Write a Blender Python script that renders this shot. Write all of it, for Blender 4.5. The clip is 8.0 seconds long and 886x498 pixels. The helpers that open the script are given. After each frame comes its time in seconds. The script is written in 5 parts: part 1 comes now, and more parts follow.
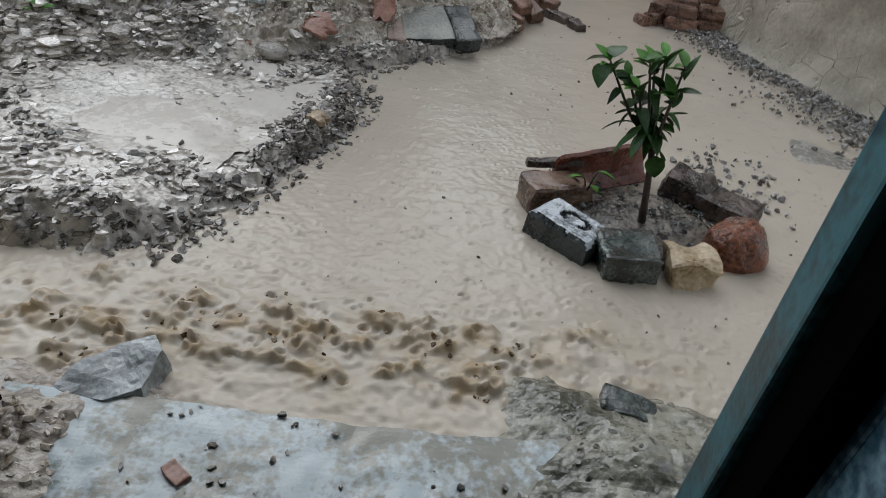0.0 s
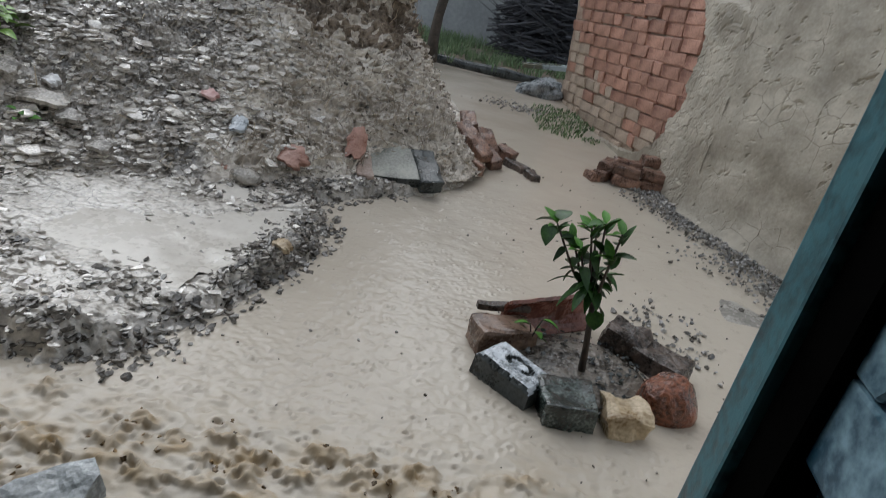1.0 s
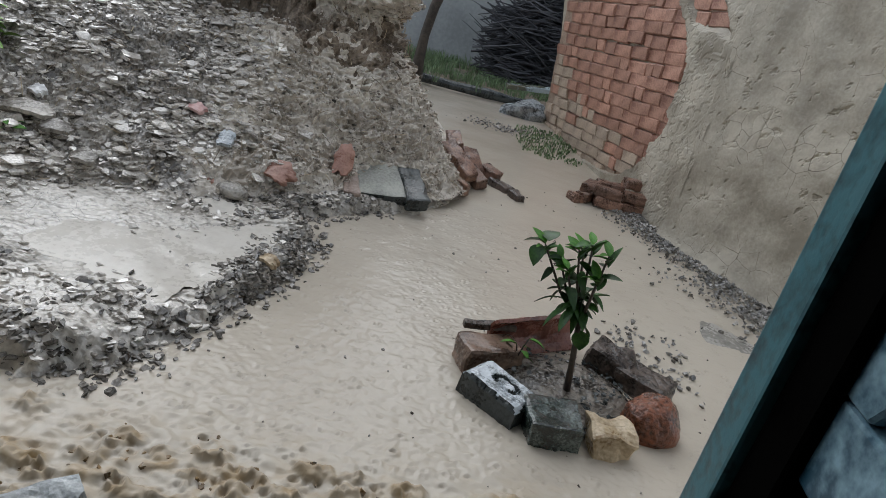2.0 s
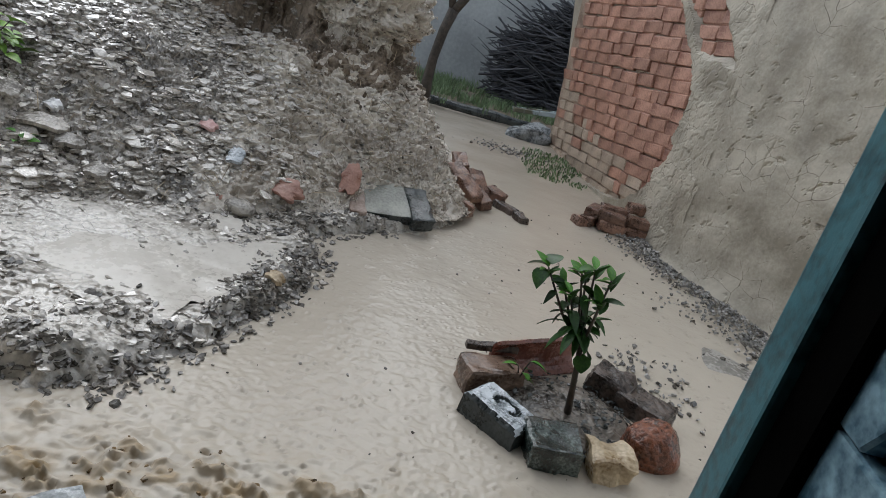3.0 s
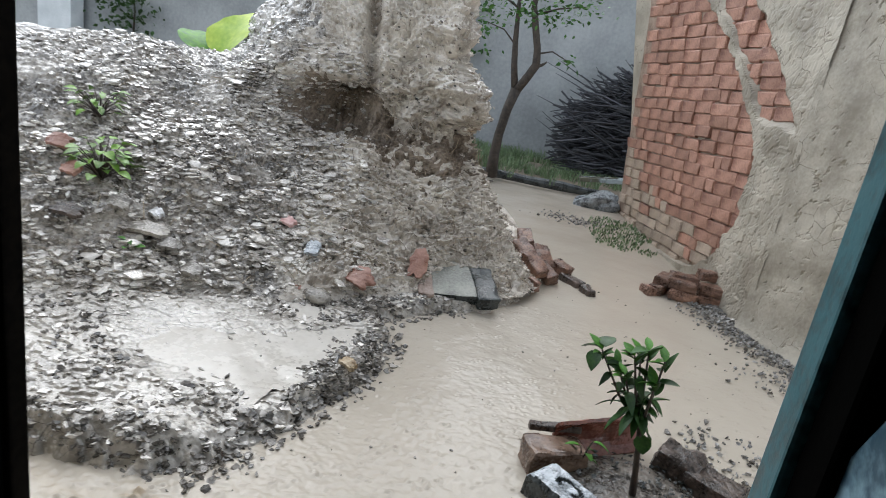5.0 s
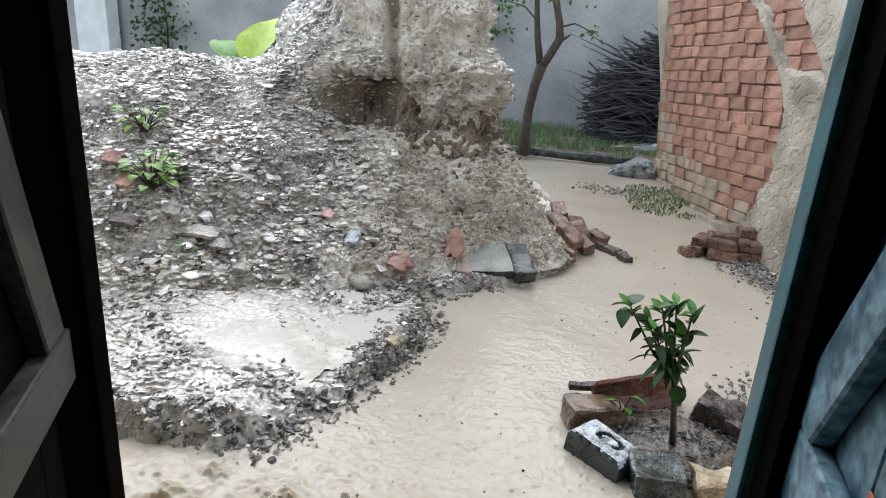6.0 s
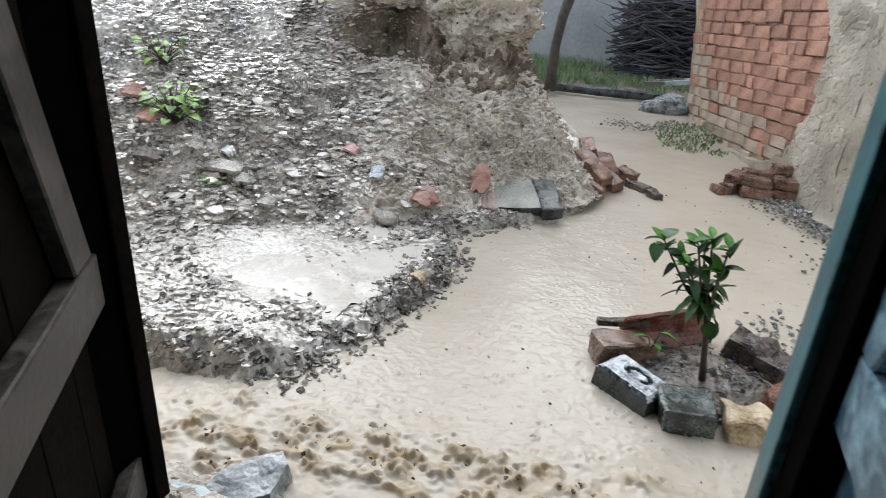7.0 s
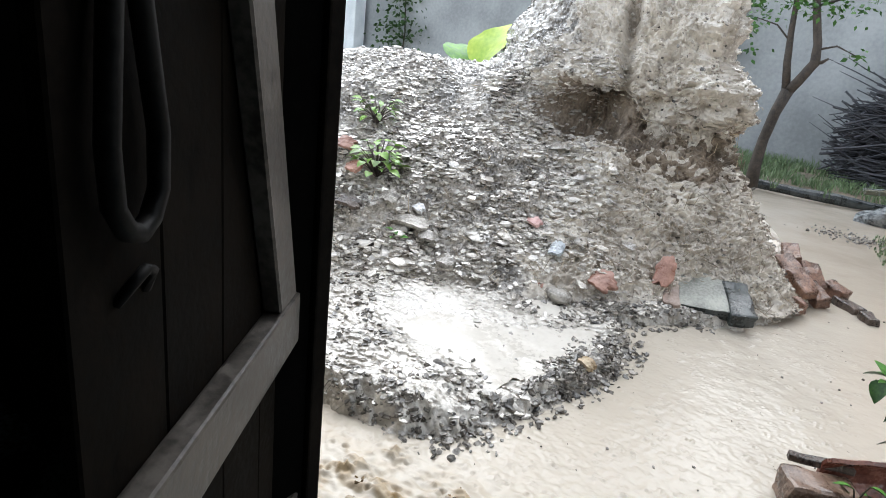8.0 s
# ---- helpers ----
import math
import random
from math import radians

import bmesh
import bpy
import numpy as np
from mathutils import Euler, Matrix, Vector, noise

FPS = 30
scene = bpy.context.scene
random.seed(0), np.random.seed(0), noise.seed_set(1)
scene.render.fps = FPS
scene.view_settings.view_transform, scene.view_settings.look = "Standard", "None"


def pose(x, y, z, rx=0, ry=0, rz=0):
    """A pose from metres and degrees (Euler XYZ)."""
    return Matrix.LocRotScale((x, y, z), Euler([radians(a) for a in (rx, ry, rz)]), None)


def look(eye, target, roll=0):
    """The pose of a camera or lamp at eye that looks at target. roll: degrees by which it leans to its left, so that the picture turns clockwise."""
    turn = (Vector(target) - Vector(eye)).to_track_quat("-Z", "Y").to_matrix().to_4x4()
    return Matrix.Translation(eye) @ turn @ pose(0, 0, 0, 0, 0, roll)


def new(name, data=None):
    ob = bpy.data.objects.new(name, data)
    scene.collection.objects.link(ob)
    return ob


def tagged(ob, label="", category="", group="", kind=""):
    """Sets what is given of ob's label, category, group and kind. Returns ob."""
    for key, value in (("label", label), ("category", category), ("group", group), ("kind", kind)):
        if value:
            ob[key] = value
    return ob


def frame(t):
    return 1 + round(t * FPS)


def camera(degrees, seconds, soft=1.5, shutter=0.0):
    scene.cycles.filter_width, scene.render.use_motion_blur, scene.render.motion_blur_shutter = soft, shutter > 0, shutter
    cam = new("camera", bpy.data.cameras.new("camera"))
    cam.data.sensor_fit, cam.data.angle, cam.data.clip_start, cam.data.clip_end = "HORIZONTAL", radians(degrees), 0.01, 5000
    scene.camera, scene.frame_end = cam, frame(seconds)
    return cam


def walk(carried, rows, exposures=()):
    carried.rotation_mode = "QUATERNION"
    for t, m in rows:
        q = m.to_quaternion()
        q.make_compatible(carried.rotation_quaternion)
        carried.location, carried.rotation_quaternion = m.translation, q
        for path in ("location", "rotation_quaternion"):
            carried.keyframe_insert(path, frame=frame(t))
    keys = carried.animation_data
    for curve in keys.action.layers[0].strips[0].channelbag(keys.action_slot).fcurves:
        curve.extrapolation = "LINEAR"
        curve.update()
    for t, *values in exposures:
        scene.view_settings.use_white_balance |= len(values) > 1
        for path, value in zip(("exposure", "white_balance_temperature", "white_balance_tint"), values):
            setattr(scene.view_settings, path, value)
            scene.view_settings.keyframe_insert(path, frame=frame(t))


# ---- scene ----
cam = camera(70.0, 8.0, soft=0.8, shutter=0.4)
PATH = [
    (0, pose(0.000, -0.001, 1.074, 53.79, -5.32, 10.26)),
    (0.5, pose(-0.002, -0.031, 1.113, 56.99, -8.87, 10.64)),
    (1, pose(-0.006, -0.060, 1.174, 64.80, -11.37, 8.89)),
    (1.5, pose(-0.029, -0.068, 1.174, 66.28, -12.44, 7.70)),
    (3, pose(-0.039, -0.098, 1.188, 68.25, -14.13, 8.36)),
    (3.5, pose(-0.035, -0.101, 1.199, 69.23, -14.45, 8.73)),
    (4, pose(-0.014, -0.113, 1.229, 71.21, -14.50, 7.63)),
    (4.5, pose(0.018, -0.146, 1.273, 73.76, -12.55, 9.41)),
    (4.7, pose(0.014, -0.158, 1.305, 73.27, -12.30, 12.82)),
    (5.8, pose(0.108, -0.300, 1.333, 71.9, -3.6, 16.1)),
    (6, pose(0.110, -0.302, 1.333, 71.37, -3.59, 16.79)),
    (6.5, pose(0.110, -0.308, 1.324, 68.87, -3.25, 17.44)),
    (7, pose(0.083, -0.275, 1.286, 65.99, -3.07, 18.68)),
    (7.5, pose(-0.034, -0.244, 1.294, 71.26, -7.03, 31.75)),
    (8, pose(0.012, -0.266, 1.290, 70.78, -6.37, 35.68)),
]
walk(cam, PATH, exposures=[(t, e, 6120, 8) for t, e in ((0.0, 0.67), (1.0, 0.74), (3.5, 0.84), (4.0, 0.93), (4.5, 1.06), (6.0, 1.44), (7.0, 1.5), (8.0, 1.75))])

# ---- light ----
world = bpy.data.worlds.new("rain_sky")
scene.world = world
world.use_nodes = True
wn, wl = world.node_tree.nodes, world.node_tree.links
sky = wn.new("ShaderNodeTexSky")
sky.sky_type = "NISHITA"
sky.sun_disc = False
sky.sun_elevation = radians(45)
sky.sun_rotation = radians(-26)
hsv = wn.new("ShaderNodeHueSaturation")
hsv.inputs["Saturation"].default_value = 0.22
wl.new(sky.outputs["Color"], hsv.inputs["Color"])
wl.new(hsv.outputs["Color"], wn["Background"].inputs["Color"])
wn["Background"].inputs["Strength"].default_value = 0.15
sun = new("sun", bpy.data.lights.new("sun", "SUN"))
sun.data.energy = 0.7
sun.data.angle = radians(70)
sun.data.color = (1.0, 0.97, 0.93)
sun.matrix_world = look((-0.45, 0.9, 1.15), (0, 0, 0))


# ---- materials ----
def surface(name, a, b, scale=8.0, rough=(0.5, 0.7), bump=0.3, fine=90.0, fine_mix=0.35, bump_size=0.01, metal=0.0, per_piece=0.0, per_island=0.0, contrast=(0.35, 0.65), spec=0.5, coat=0.0):
    m = bpy.data.materials.new(name)
    m.use_nodes = True
    n, l = m.node_tree.nodes, m.node_tree.links
    bs = n["Principled BSDF"]
    tc = n.new("ShaderNodeTexCoord")
    big = n.new("ShaderNodeTexNoise")
    big.inputs["Scale"].default_value, big.inputs["Detail"].default_value = scale, 6.0
    small = n.new("ShaderNodeTexNoise")
    small.inputs["Scale"].default_value, small.inputs["Detail"].default_value = fine, 4.0
    for t in (big, small):
        l.new(tc.outputs["Object"], t.inputs["Vector"])
    ramp = n.new("ShaderNodeMapRange")
    ramp.inputs["From Min"].default_value, ramp.inputs["From Max"].default_value = contrast
    mixf = n.new("ShaderNodeMath")
    mixf.operation = "MULTIPLY_ADD"
    mixf.inputs[1].default_value = fine_mix
    sub = n.new("ShaderNodeMath")
    sub.operation = "SUBTRACT"
    sub.inputs[1].default_value = 0.5
    l.new(small.outputs["Fac"], sub.inputs[0])
    l.new(sub.outputs[0], mixf.inputs[0])
    l.new(big.outputs["Fac"], mixf.inputs[2])
    l.new(mixf.outputs[0], ramp.inputs["Value"])
    mix = n.new("ShaderNodeMix")
    mix.data_type = "RGBA"
    mix.inputs["A"].default_value, mix.inputs["B"].default_value = (*a, 1), (*b, 1)
    l.new(ramp.outputs["Result"], mix.inputs["Factor"])
    out = mix.outputs["Result"]
    for amount, node, key in ((per_piece, "ShaderNodeObjectInfo", "Random"), (per_island, "ShaderNodeNewGeometry", "Random Per Island")):
        if amount:
            info = n.new(node)
            h = n.new("ShaderNodeHueSaturation")
            mr = n.new("ShaderNodeMapRange")
            mr.inputs["To Min"].default_value, mr.inputs["To Max"].default_value = 1 - amount, 1 + amount
            l.new(info.outputs[key], mr.inputs["Value"])
            l.new(mr.outputs["Result"], h.inputs["Value"])
            l.new(out, h.inputs["Color"])
            out = h.outputs["Color"]
    l.new(out, bs.inputs["Base Color"])
    rr = n.new("ShaderNodeMapRange")
    rr.inputs["To Min"].default_value, rr.inputs["To Max"].default_value = rough
    l.new(ramp.outputs["Result"], rr.inputs["Value"])
    l.new(rr.outputs["Result"], bs.inputs["Roughness"])
    bs.inputs["Metallic"].default_value = metal
    bs.inputs["Specular IOR Level"].default_value = spec
    bs.inputs["Coat Weight"].default_value = coat
    bs.inputs["Coat Roughness"].default_value = 0.2
    if bump:
        bp = n.new("ShaderNodeBump")
        bp.inputs["Strength"].default_value, bp.inputs["Distance"].default_value = bump, bump_size
        l.new(mixf.outputs[0], bp.inputs["Height"])
        l.new(bp.outputs["Normal"], bs.inputs["Normal"])
    return m


# kept darker than the flakes on it, so their gaps read as shade
MUD = surface("wet_mud", (0.1, 0.088, 0.074), (0.52, 0.48, 0.425), 6, (0.2, 0.45), 0.6, 60, 0.7, 0.01, coat=1.0)
SOIL = surface("dark_soil", (0.03, 0.026, 0.022), (0.17, 0.147, 0.122), 9, (0.15, 0.45), 0.7, 70, 0.7, 0.01)
BROWNCLAY = surface("damp_shaded_clay", (0.12, 0.092, 0.066), (0.32, 0.26, 0.2), 5, (0.4, 0.65), 0.7, 60, 0.8, 0.012)
GRAIN = surface("clay_grains", (0.38, 0.335, 0.28), (0.7, 0.65, 0.58), 6, (0.2, 0.5), 0.4, 110, 0.6, 0.006, per_island=0.12)
WEED = surface("weed_leaf", (0.11, 0.25, 0.03), (0.3, 0.44, 0.07), 12, (0.4, 0.55), 0.25, 90, 0.4, 0.003, per_piece=0.35)
MUD_PILLAR = surface("clay_and_straw", (0.4, 0.352, 0.292), (0.78, 0.725, 0.645), 4, (0.22, 0.5), 0.4, 70, 0.3, 0.006, coat=0.35)
FLAKE = surface("wet_flakes", (0.37, 0.337, 0.297), (0.75, 0.71, 0.652), 7, (0.18, 0.4), 0.3, 120, 0.6, 0.004, per_island=0.3, coat=1.0)
CLOD = surface("dark_clods", (0.05, 0.044, 0.037), (0.25, 0.228, 0.2), 12, (0.1, 0.35), 0.5, 90, 0.6, 0.006, per_island=0.5, coat=0.3)
SHARD = surface("grey_shard", (0.16, 0.145, 0.125), (0.42, 0.39, 0.345), 12, (0.15, 0.4), 0.5, 90, 0.6, 0.005, per_piece=0.3)
BANK = surface("soaked_bank", (0.28, 0.256, 0.222), (0.62, 0.582, 0.527), 5, (0.18, 0.42), 0.45, 55, 0.7, 0.008, coat=0.6)
EARTH = surface("earth", (0.14, 0.11, 0.08), (0.26, 0.21, 0.16), 3, (0.4, 0.7), 0.5, 40, 0.5, 0.02)
BRICK = surface("brick", (0.22, 0.095, 0.065), (0.49, 0.28, 0.205), 7, (0.4, 0.7), 0.6, 90, 0.6, 0.008, per_piece=0.2)
MORTAR = surface("clay_mortar", (0.22, 0.155, 0.115), (0.42, 0.32, 0.25), 9, (0.7, 0.9), 0.6, 80, 0.6, 0.01)
PLASTER = surface("mud_plaster", (0.28, 0.248, 0.195), (0.52, 0.475, 0.39), 3.2, (0.45, 0.75), 0.35, 70, 0.3, 0.006)
FARWALL = surface("grey_render", (0.24, 0.257, 0.263), (0.39, 0.41, 0.415), 1.1, (0.6, 0.8), 0.3, 20, 0.35, 0.01)
# green-brown concrete; its bluish tone paints the sky reflected in the wet
CONCRETE = surface("wet_concrete", (0.13, 0.128, 0.092), (0.34, 0.4, 0.42), 5.5, (0.05, 0.3), 0.3, 60, 0.45, 0.005, contrast=(0.44, 0.56), coat=0.25)
GREYSTONE = surface("grey_block", (0.12, 0.14, 0.15), (0.5, 0.545, 0.585), 16, (0.1, 0.35), 0.6, 120, 0.5, 0.006, contrast=(0.3, 0.5), coat=0.6)
# pale patches put the wet sheen of the block top into its colour
GREENSTONE = surface("mossy_block", (0.008, 0.015, 0.013), (0.16, 0.2, 0.185), 11, (0.15, 0.4), 0.7, 110, 0.6, 0.008, contrast=(0.42, 0.75), coat=0.5)
YELLOWSTONE = surface("buff_stone", (0.26, 0.18, 0.095), (0.66, 0.54, 0.37), 7, (0.25, 0.45), 0.5, 80, 0.5, 0.006)
REDSTONE = surface("red_stone", (0.06, 0.018, 0.008), (0.25, 0.082, 0.036), 14, (0.2, 0.45), 0.9, 80, 0.8, 0.012, coat=0.2)
BROWNSTONE = surface("brown_stone", (0.022, 0.016, 0.013), (0.13, 0.098, 0.08), 14, (0.25, 0.5), 0.8, 90, 0.7, 0.01, per_piece=0.2)
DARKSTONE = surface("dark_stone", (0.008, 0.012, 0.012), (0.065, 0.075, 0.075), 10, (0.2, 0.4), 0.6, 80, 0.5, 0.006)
TERRACOTTA = surface("terracotta", (0.28, 0.135, 0.095), (0.48, 0.28, 0.22), 14, (0.25, 0.5), 0.3, 100, 0.5, 0.004, per_piece=0.25)
BARK = surface("bark", (0.025, 0.02, 0.016), (0.08, 0.065, 0.052), 14, (0.6, 0.8), 0.8, 80, 0.5, 0.01)
STEM = surface("dark_stem", (0.03, 0.022, 0.018), (0.08, 0.06, 0.045), 30, (0.35, 0.5), 0.4, 150, 0.4, 0.003)
LEAF = surface("leaf", (0.018, 0.06, 0.012), (0.06, 0.15, 0.025), 12, (0.4, 0.55), 0.25, 90, 0.4, 0.003, per_piece=0.45, spec=0.3)
YOUNG_LEAF = surface("young_leaf", (0.04, 0.15, 0.015), (0.13, 0.3, 0.035), 12, (0.45, 0.6), 0.25, 90, 0.4, 0.003, per_piece=0.3, spec=0.3)
BIG_LEAF = surface("yellow_green_leaf", (0.25, 0.42, 0.03), (0.5, 0.62, 0.08), 4, (0.3, 0.45), 0.3, 30, 0.4, 0.004)
GRASS = surface("grass", (0.1, 0.16, 0.075), (0.2, 0.28, 0.14), 8, (0.4, 0.6), 0.0, 60, 0.4, per_island=0.35)
TWIG = surface("brushwood", (0.02, 0.023, 0.031), (0.065, 0.066, 0.074), 9, (0.5, 0.7), 0.4, 60, 0.5, 0.004, per_island=0.5)
TEAL = surface("teal_paint", (0.006, 0.04, 0.052), (0.05, 0.16, 0.19), 7, (0.3, 0.5), 0.4, 60, 0.8, 0.003)
BLUE = surface("worn_blue_paint", (0.022, 0.08, 0.125), (0.29, 0.45, 0.53), 6, (0.35, 0.6), 0.4, 50, 0.9, 0.003, contrast=(0.42, 0.78))
# near-black colour that stands for the shade in the door gaps
GAP_SHADE = surface("gap_shade_black", (0.0006, 0.0006, 0.0006), (0.002, 0.002, 0.0018), 9, (0.7, 0.9), 0.3, 60, 0.8, 0.003, spec=0.01)
# dark brown wood, pulled near black to carry the left jamb's shade
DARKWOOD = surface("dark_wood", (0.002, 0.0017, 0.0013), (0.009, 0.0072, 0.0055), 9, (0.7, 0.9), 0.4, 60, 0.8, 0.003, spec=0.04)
# boards coloured near black as shade in the recess behind the rails
SHADEWOOD = surface("shaded_boards", (0.0025, 0.0022, 0.0018), (0.01, 0.008, 0.0062), 7, (0.55, 0.8), 0.4, 60, 0.8, 0.003, spec=0.02)
GREYWOOD = surface("grey_wood", (0.03, 0.026, 0.022), (0.1, 0.087, 0.075), 9, (0.35, 0.6), 0.4, 60, 0.8, 0.003, spec=0.35)
IRON = surface("iron", (0.004, 0.004, 0.004), (0.015, 0.014, 0.013), 20, (0.45, 0.65), 0.3, 100, 0.5, 0.002, metal=0.0, spec=0.08)
# dark colour that stands for the unlit room and keeps bounce low
ROOM = surface("dimmed_room_wall", (0.04, 0.037, 0.034), (0.07, 0.065, 0.06), 2, (0.7, 0.9), 0.3, 40, 0.4, 0.006)
PALE = surface("pale_paint", (0.55, 0.6, 0.62), (0.72, 0.76, 0.78), 3, (0.5, 0.7), 0.2, 40, 0.3, 0.004)
ORANGE = surface("orange_paint", (0.6, 0.09, 0.03), (0.72, 0.16, 0.06), 20, (0.4, 0.6), 0.2, 60, 0.3, 0.002)


def water_material():
    m = bpy.data.materials.new("muddy_water")
    m.use_nodes = True
    n, l = m.node_tree.nodes, m.node_tree.links
    bs = n["Principled BSDF"]
    tc = n.new("ShaderNodeTexCoord")
    big = n.new("ShaderNodeTexNoise")
    big.inputs["Scale"].default_value, big.inputs["Detail"].default_value = 2.2, 5.0
    l.new(tc.outputs["Object"], big.inputs["Vector"])
    mix = n.new("ShaderNodeMix")
    mix.data_type = "RGBA"
    mix.inputs["A"].default_value, mix.inputs["B"].default_value = (0.41, 0.362, 0.295, 1), (0.54, 0.488, 0.412, 1)
    l.new(big.outputs["Fac"], mix.inputs["Factor"])
    # churned brown silt, carried by a colour attribute of the sheet
    att = n.new("ShaderNodeAttribute")
    att.attribute_name = "silt"
    mix2 = n.new("ShaderNodeMix")
    mix2.data_type = "RGBA"
    mix2.inputs["B"].default_value = (0.35, 0.255, 0.14, 1)
    l.new(att.outputs["Fac"], mix2.inputs["Factor"])
    l.new(mix.outputs["Result"], mix2.inputs["A"])
    l.new(mix2.outputs["Result"], bs.inputs["Base Color"])
    bs.inputs["Roughness"].default_value = 0.15
    bs.inputs["IOR"].default_value = 1.33
    wave = n.new("ShaderNodeTexNoise")
    wave.inputs["Scale"].default_value, wave.inputs["Detail"].default_value = 38.0, 4.0
    l.new(tc.outputs["Object"], wave.inputs["Vector"])
    drops = n.new("ShaderNodeTexVoronoi")
    drops.inputs["Scale"].default_value = 34.0
    l.new(tc.outputs["Object"], drops.inputs["Vector"])
    ring = n.new("ShaderNodeMapRange")
    ring.inputs["From Min"].default_value, ring.inputs["From Max"].default_value = 0.0, 0.22
    l.new(drops.outputs["Distance"], ring.inputs["Value"])
    add = n.new("ShaderNodeMath")
    add.operation = "MULTIPLY_ADD"
    add.inputs[1].default_value = 0.25
    l.new(ring.outputs["Result"], add.inputs[0])
    l.new(wave.outputs["Fac"], add.inputs[2])
    bp = n.new("ShaderNodeBump")
    bp.inputs["Strength"].default_value, bp.inputs["Distance"].default_value = 0.22, 0.006
    l.new(add.outputs[0], bp.inputs["Height"])
    l.new(bp.outputs["Normal"], bs.inputs["Normal"])
    return m




def add_dark_lines(m, scale, width, colour, squash=1.0):
    """Thin dark lines, broken off here and there: plaster cracks, painted ledge shade on mud."""
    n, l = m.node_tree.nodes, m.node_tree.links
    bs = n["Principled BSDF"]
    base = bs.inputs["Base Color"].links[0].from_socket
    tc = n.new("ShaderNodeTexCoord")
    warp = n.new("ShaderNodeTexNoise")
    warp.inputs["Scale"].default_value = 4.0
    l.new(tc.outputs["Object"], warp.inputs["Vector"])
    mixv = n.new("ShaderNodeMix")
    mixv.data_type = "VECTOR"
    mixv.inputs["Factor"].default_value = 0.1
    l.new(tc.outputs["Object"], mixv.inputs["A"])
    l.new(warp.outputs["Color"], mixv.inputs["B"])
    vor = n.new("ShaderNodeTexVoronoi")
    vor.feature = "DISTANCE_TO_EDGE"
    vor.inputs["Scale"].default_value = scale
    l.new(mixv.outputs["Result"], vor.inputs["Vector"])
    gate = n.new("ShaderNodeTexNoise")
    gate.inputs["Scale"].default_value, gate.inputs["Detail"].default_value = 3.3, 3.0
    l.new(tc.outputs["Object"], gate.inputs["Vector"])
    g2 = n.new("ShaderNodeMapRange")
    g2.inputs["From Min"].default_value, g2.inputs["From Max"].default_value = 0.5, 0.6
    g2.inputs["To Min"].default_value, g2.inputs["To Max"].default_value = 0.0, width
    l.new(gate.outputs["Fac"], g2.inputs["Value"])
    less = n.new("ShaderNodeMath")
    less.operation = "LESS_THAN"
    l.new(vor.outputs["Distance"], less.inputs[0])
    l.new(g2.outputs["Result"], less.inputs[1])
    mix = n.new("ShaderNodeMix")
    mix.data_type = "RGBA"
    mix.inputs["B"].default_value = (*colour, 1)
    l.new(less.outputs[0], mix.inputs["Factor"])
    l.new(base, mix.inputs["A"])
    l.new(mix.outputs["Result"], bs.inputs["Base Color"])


add_dark_lines(PLASTER, 9.0, 0.008, (0.13, 0.105, 0.08))
# dark lines painted on the mud as shade under its small ledges
add_dark_lines(BANK, 17.0, 0.01, (0.09, 0.08, 0.07))
WATER = water_material()
rnd = random.Random(7)


# ---- builders ----
def mesh_of(name, bm, material, smooth=False):
    me = bpy.data.meshes.new(name)
    bm.to_mesh(me)
    bm.free()
    me.materials.append(material)
    if smooth:
        me.polygons.foreach_set("use_smooth", [True] * len(me.polygons))
    return me


def part(name, bm, material, parent, label="", smooth=False, m=None):
    ob = new(name, mesh_of(name, bm, material, smooth))
    ob.parent = parent
    if m is not None:
        ob.matrix_local = m
    return tagged(ob, label)


def piece(name, me, parent, m):
    ob = new(name, me)
    ob.parent = parent
    ob.matrix_local = m
    return ob


def thing(name, m, label, category, group="", kind=""):
    ob = new(name)
    ob.empty_display_size = 0.1
    ob.matrix_world = m
    return tagged(ob, label, category, group, kind)


def solid(name, bm, material, label, category, m=None, group="", kind="", smooth=False):
    ob = new(name, mesh_of(name, bm, material, smooth))
    if m is not None:
        ob.matrix_world = m
    return tagged(ob, label, category, group, kind)


def box(x0, x1, y0, y1, z0, z1, bevel=0.0, bm=None, segments=1):
    b = bm or bmesh.new()
    vs = [b.verts.new((x, y, z)) for x in (x0, x1) for y in (y0, y1) for z in (z0, z1)]
    faces = [b.faces.new([vs[i] for i in f]) for f in ((0, 1, 3, 2), (4, 6, 7, 5), (0, 4, 5, 1), (2, 3, 7, 6), (0, 2, 6, 4), (1, 5, 7, 3))]
    if bevel:
        bmesh.ops.bevel(b, geom=list({e for f in faces for e in f.edges}), offset=bevel, segments=segments, affect="EDGES", profile=0.6)
    return b


def rough(bm, size, amount, seed, fine=0.0):
    off = Vector((seed * 3.7, seed * 1.9, seed * 5.3))
    for v in bm.verts:
        p = v.co + off
        v.co += noise.noise_vector(p / size) * amount
        if fine:
            v.co += noise.noise_vector(p / (size * 0.28)) * fine
    return bm


def block(sx, sy, sz, seed, amount=0.008, cuts=4, bevel=0.012, fine=0.003):
    """A worn brick or block, standing on z = 0."""
    b = box(-sx / 2, sx / 2, -sy / 2, sy / 2, 0, sz, bevel, segments=2)
    bmesh.ops.subdivide_edges(b, edges=[e for e in b.edges if e.calc_length() > 0.03], cuts=cuts, use_grid_fill=True)
    bmesh.ops.triangulate(b, faces=b.faces)
    return rough(b, 0.07, amount, seed, fine)


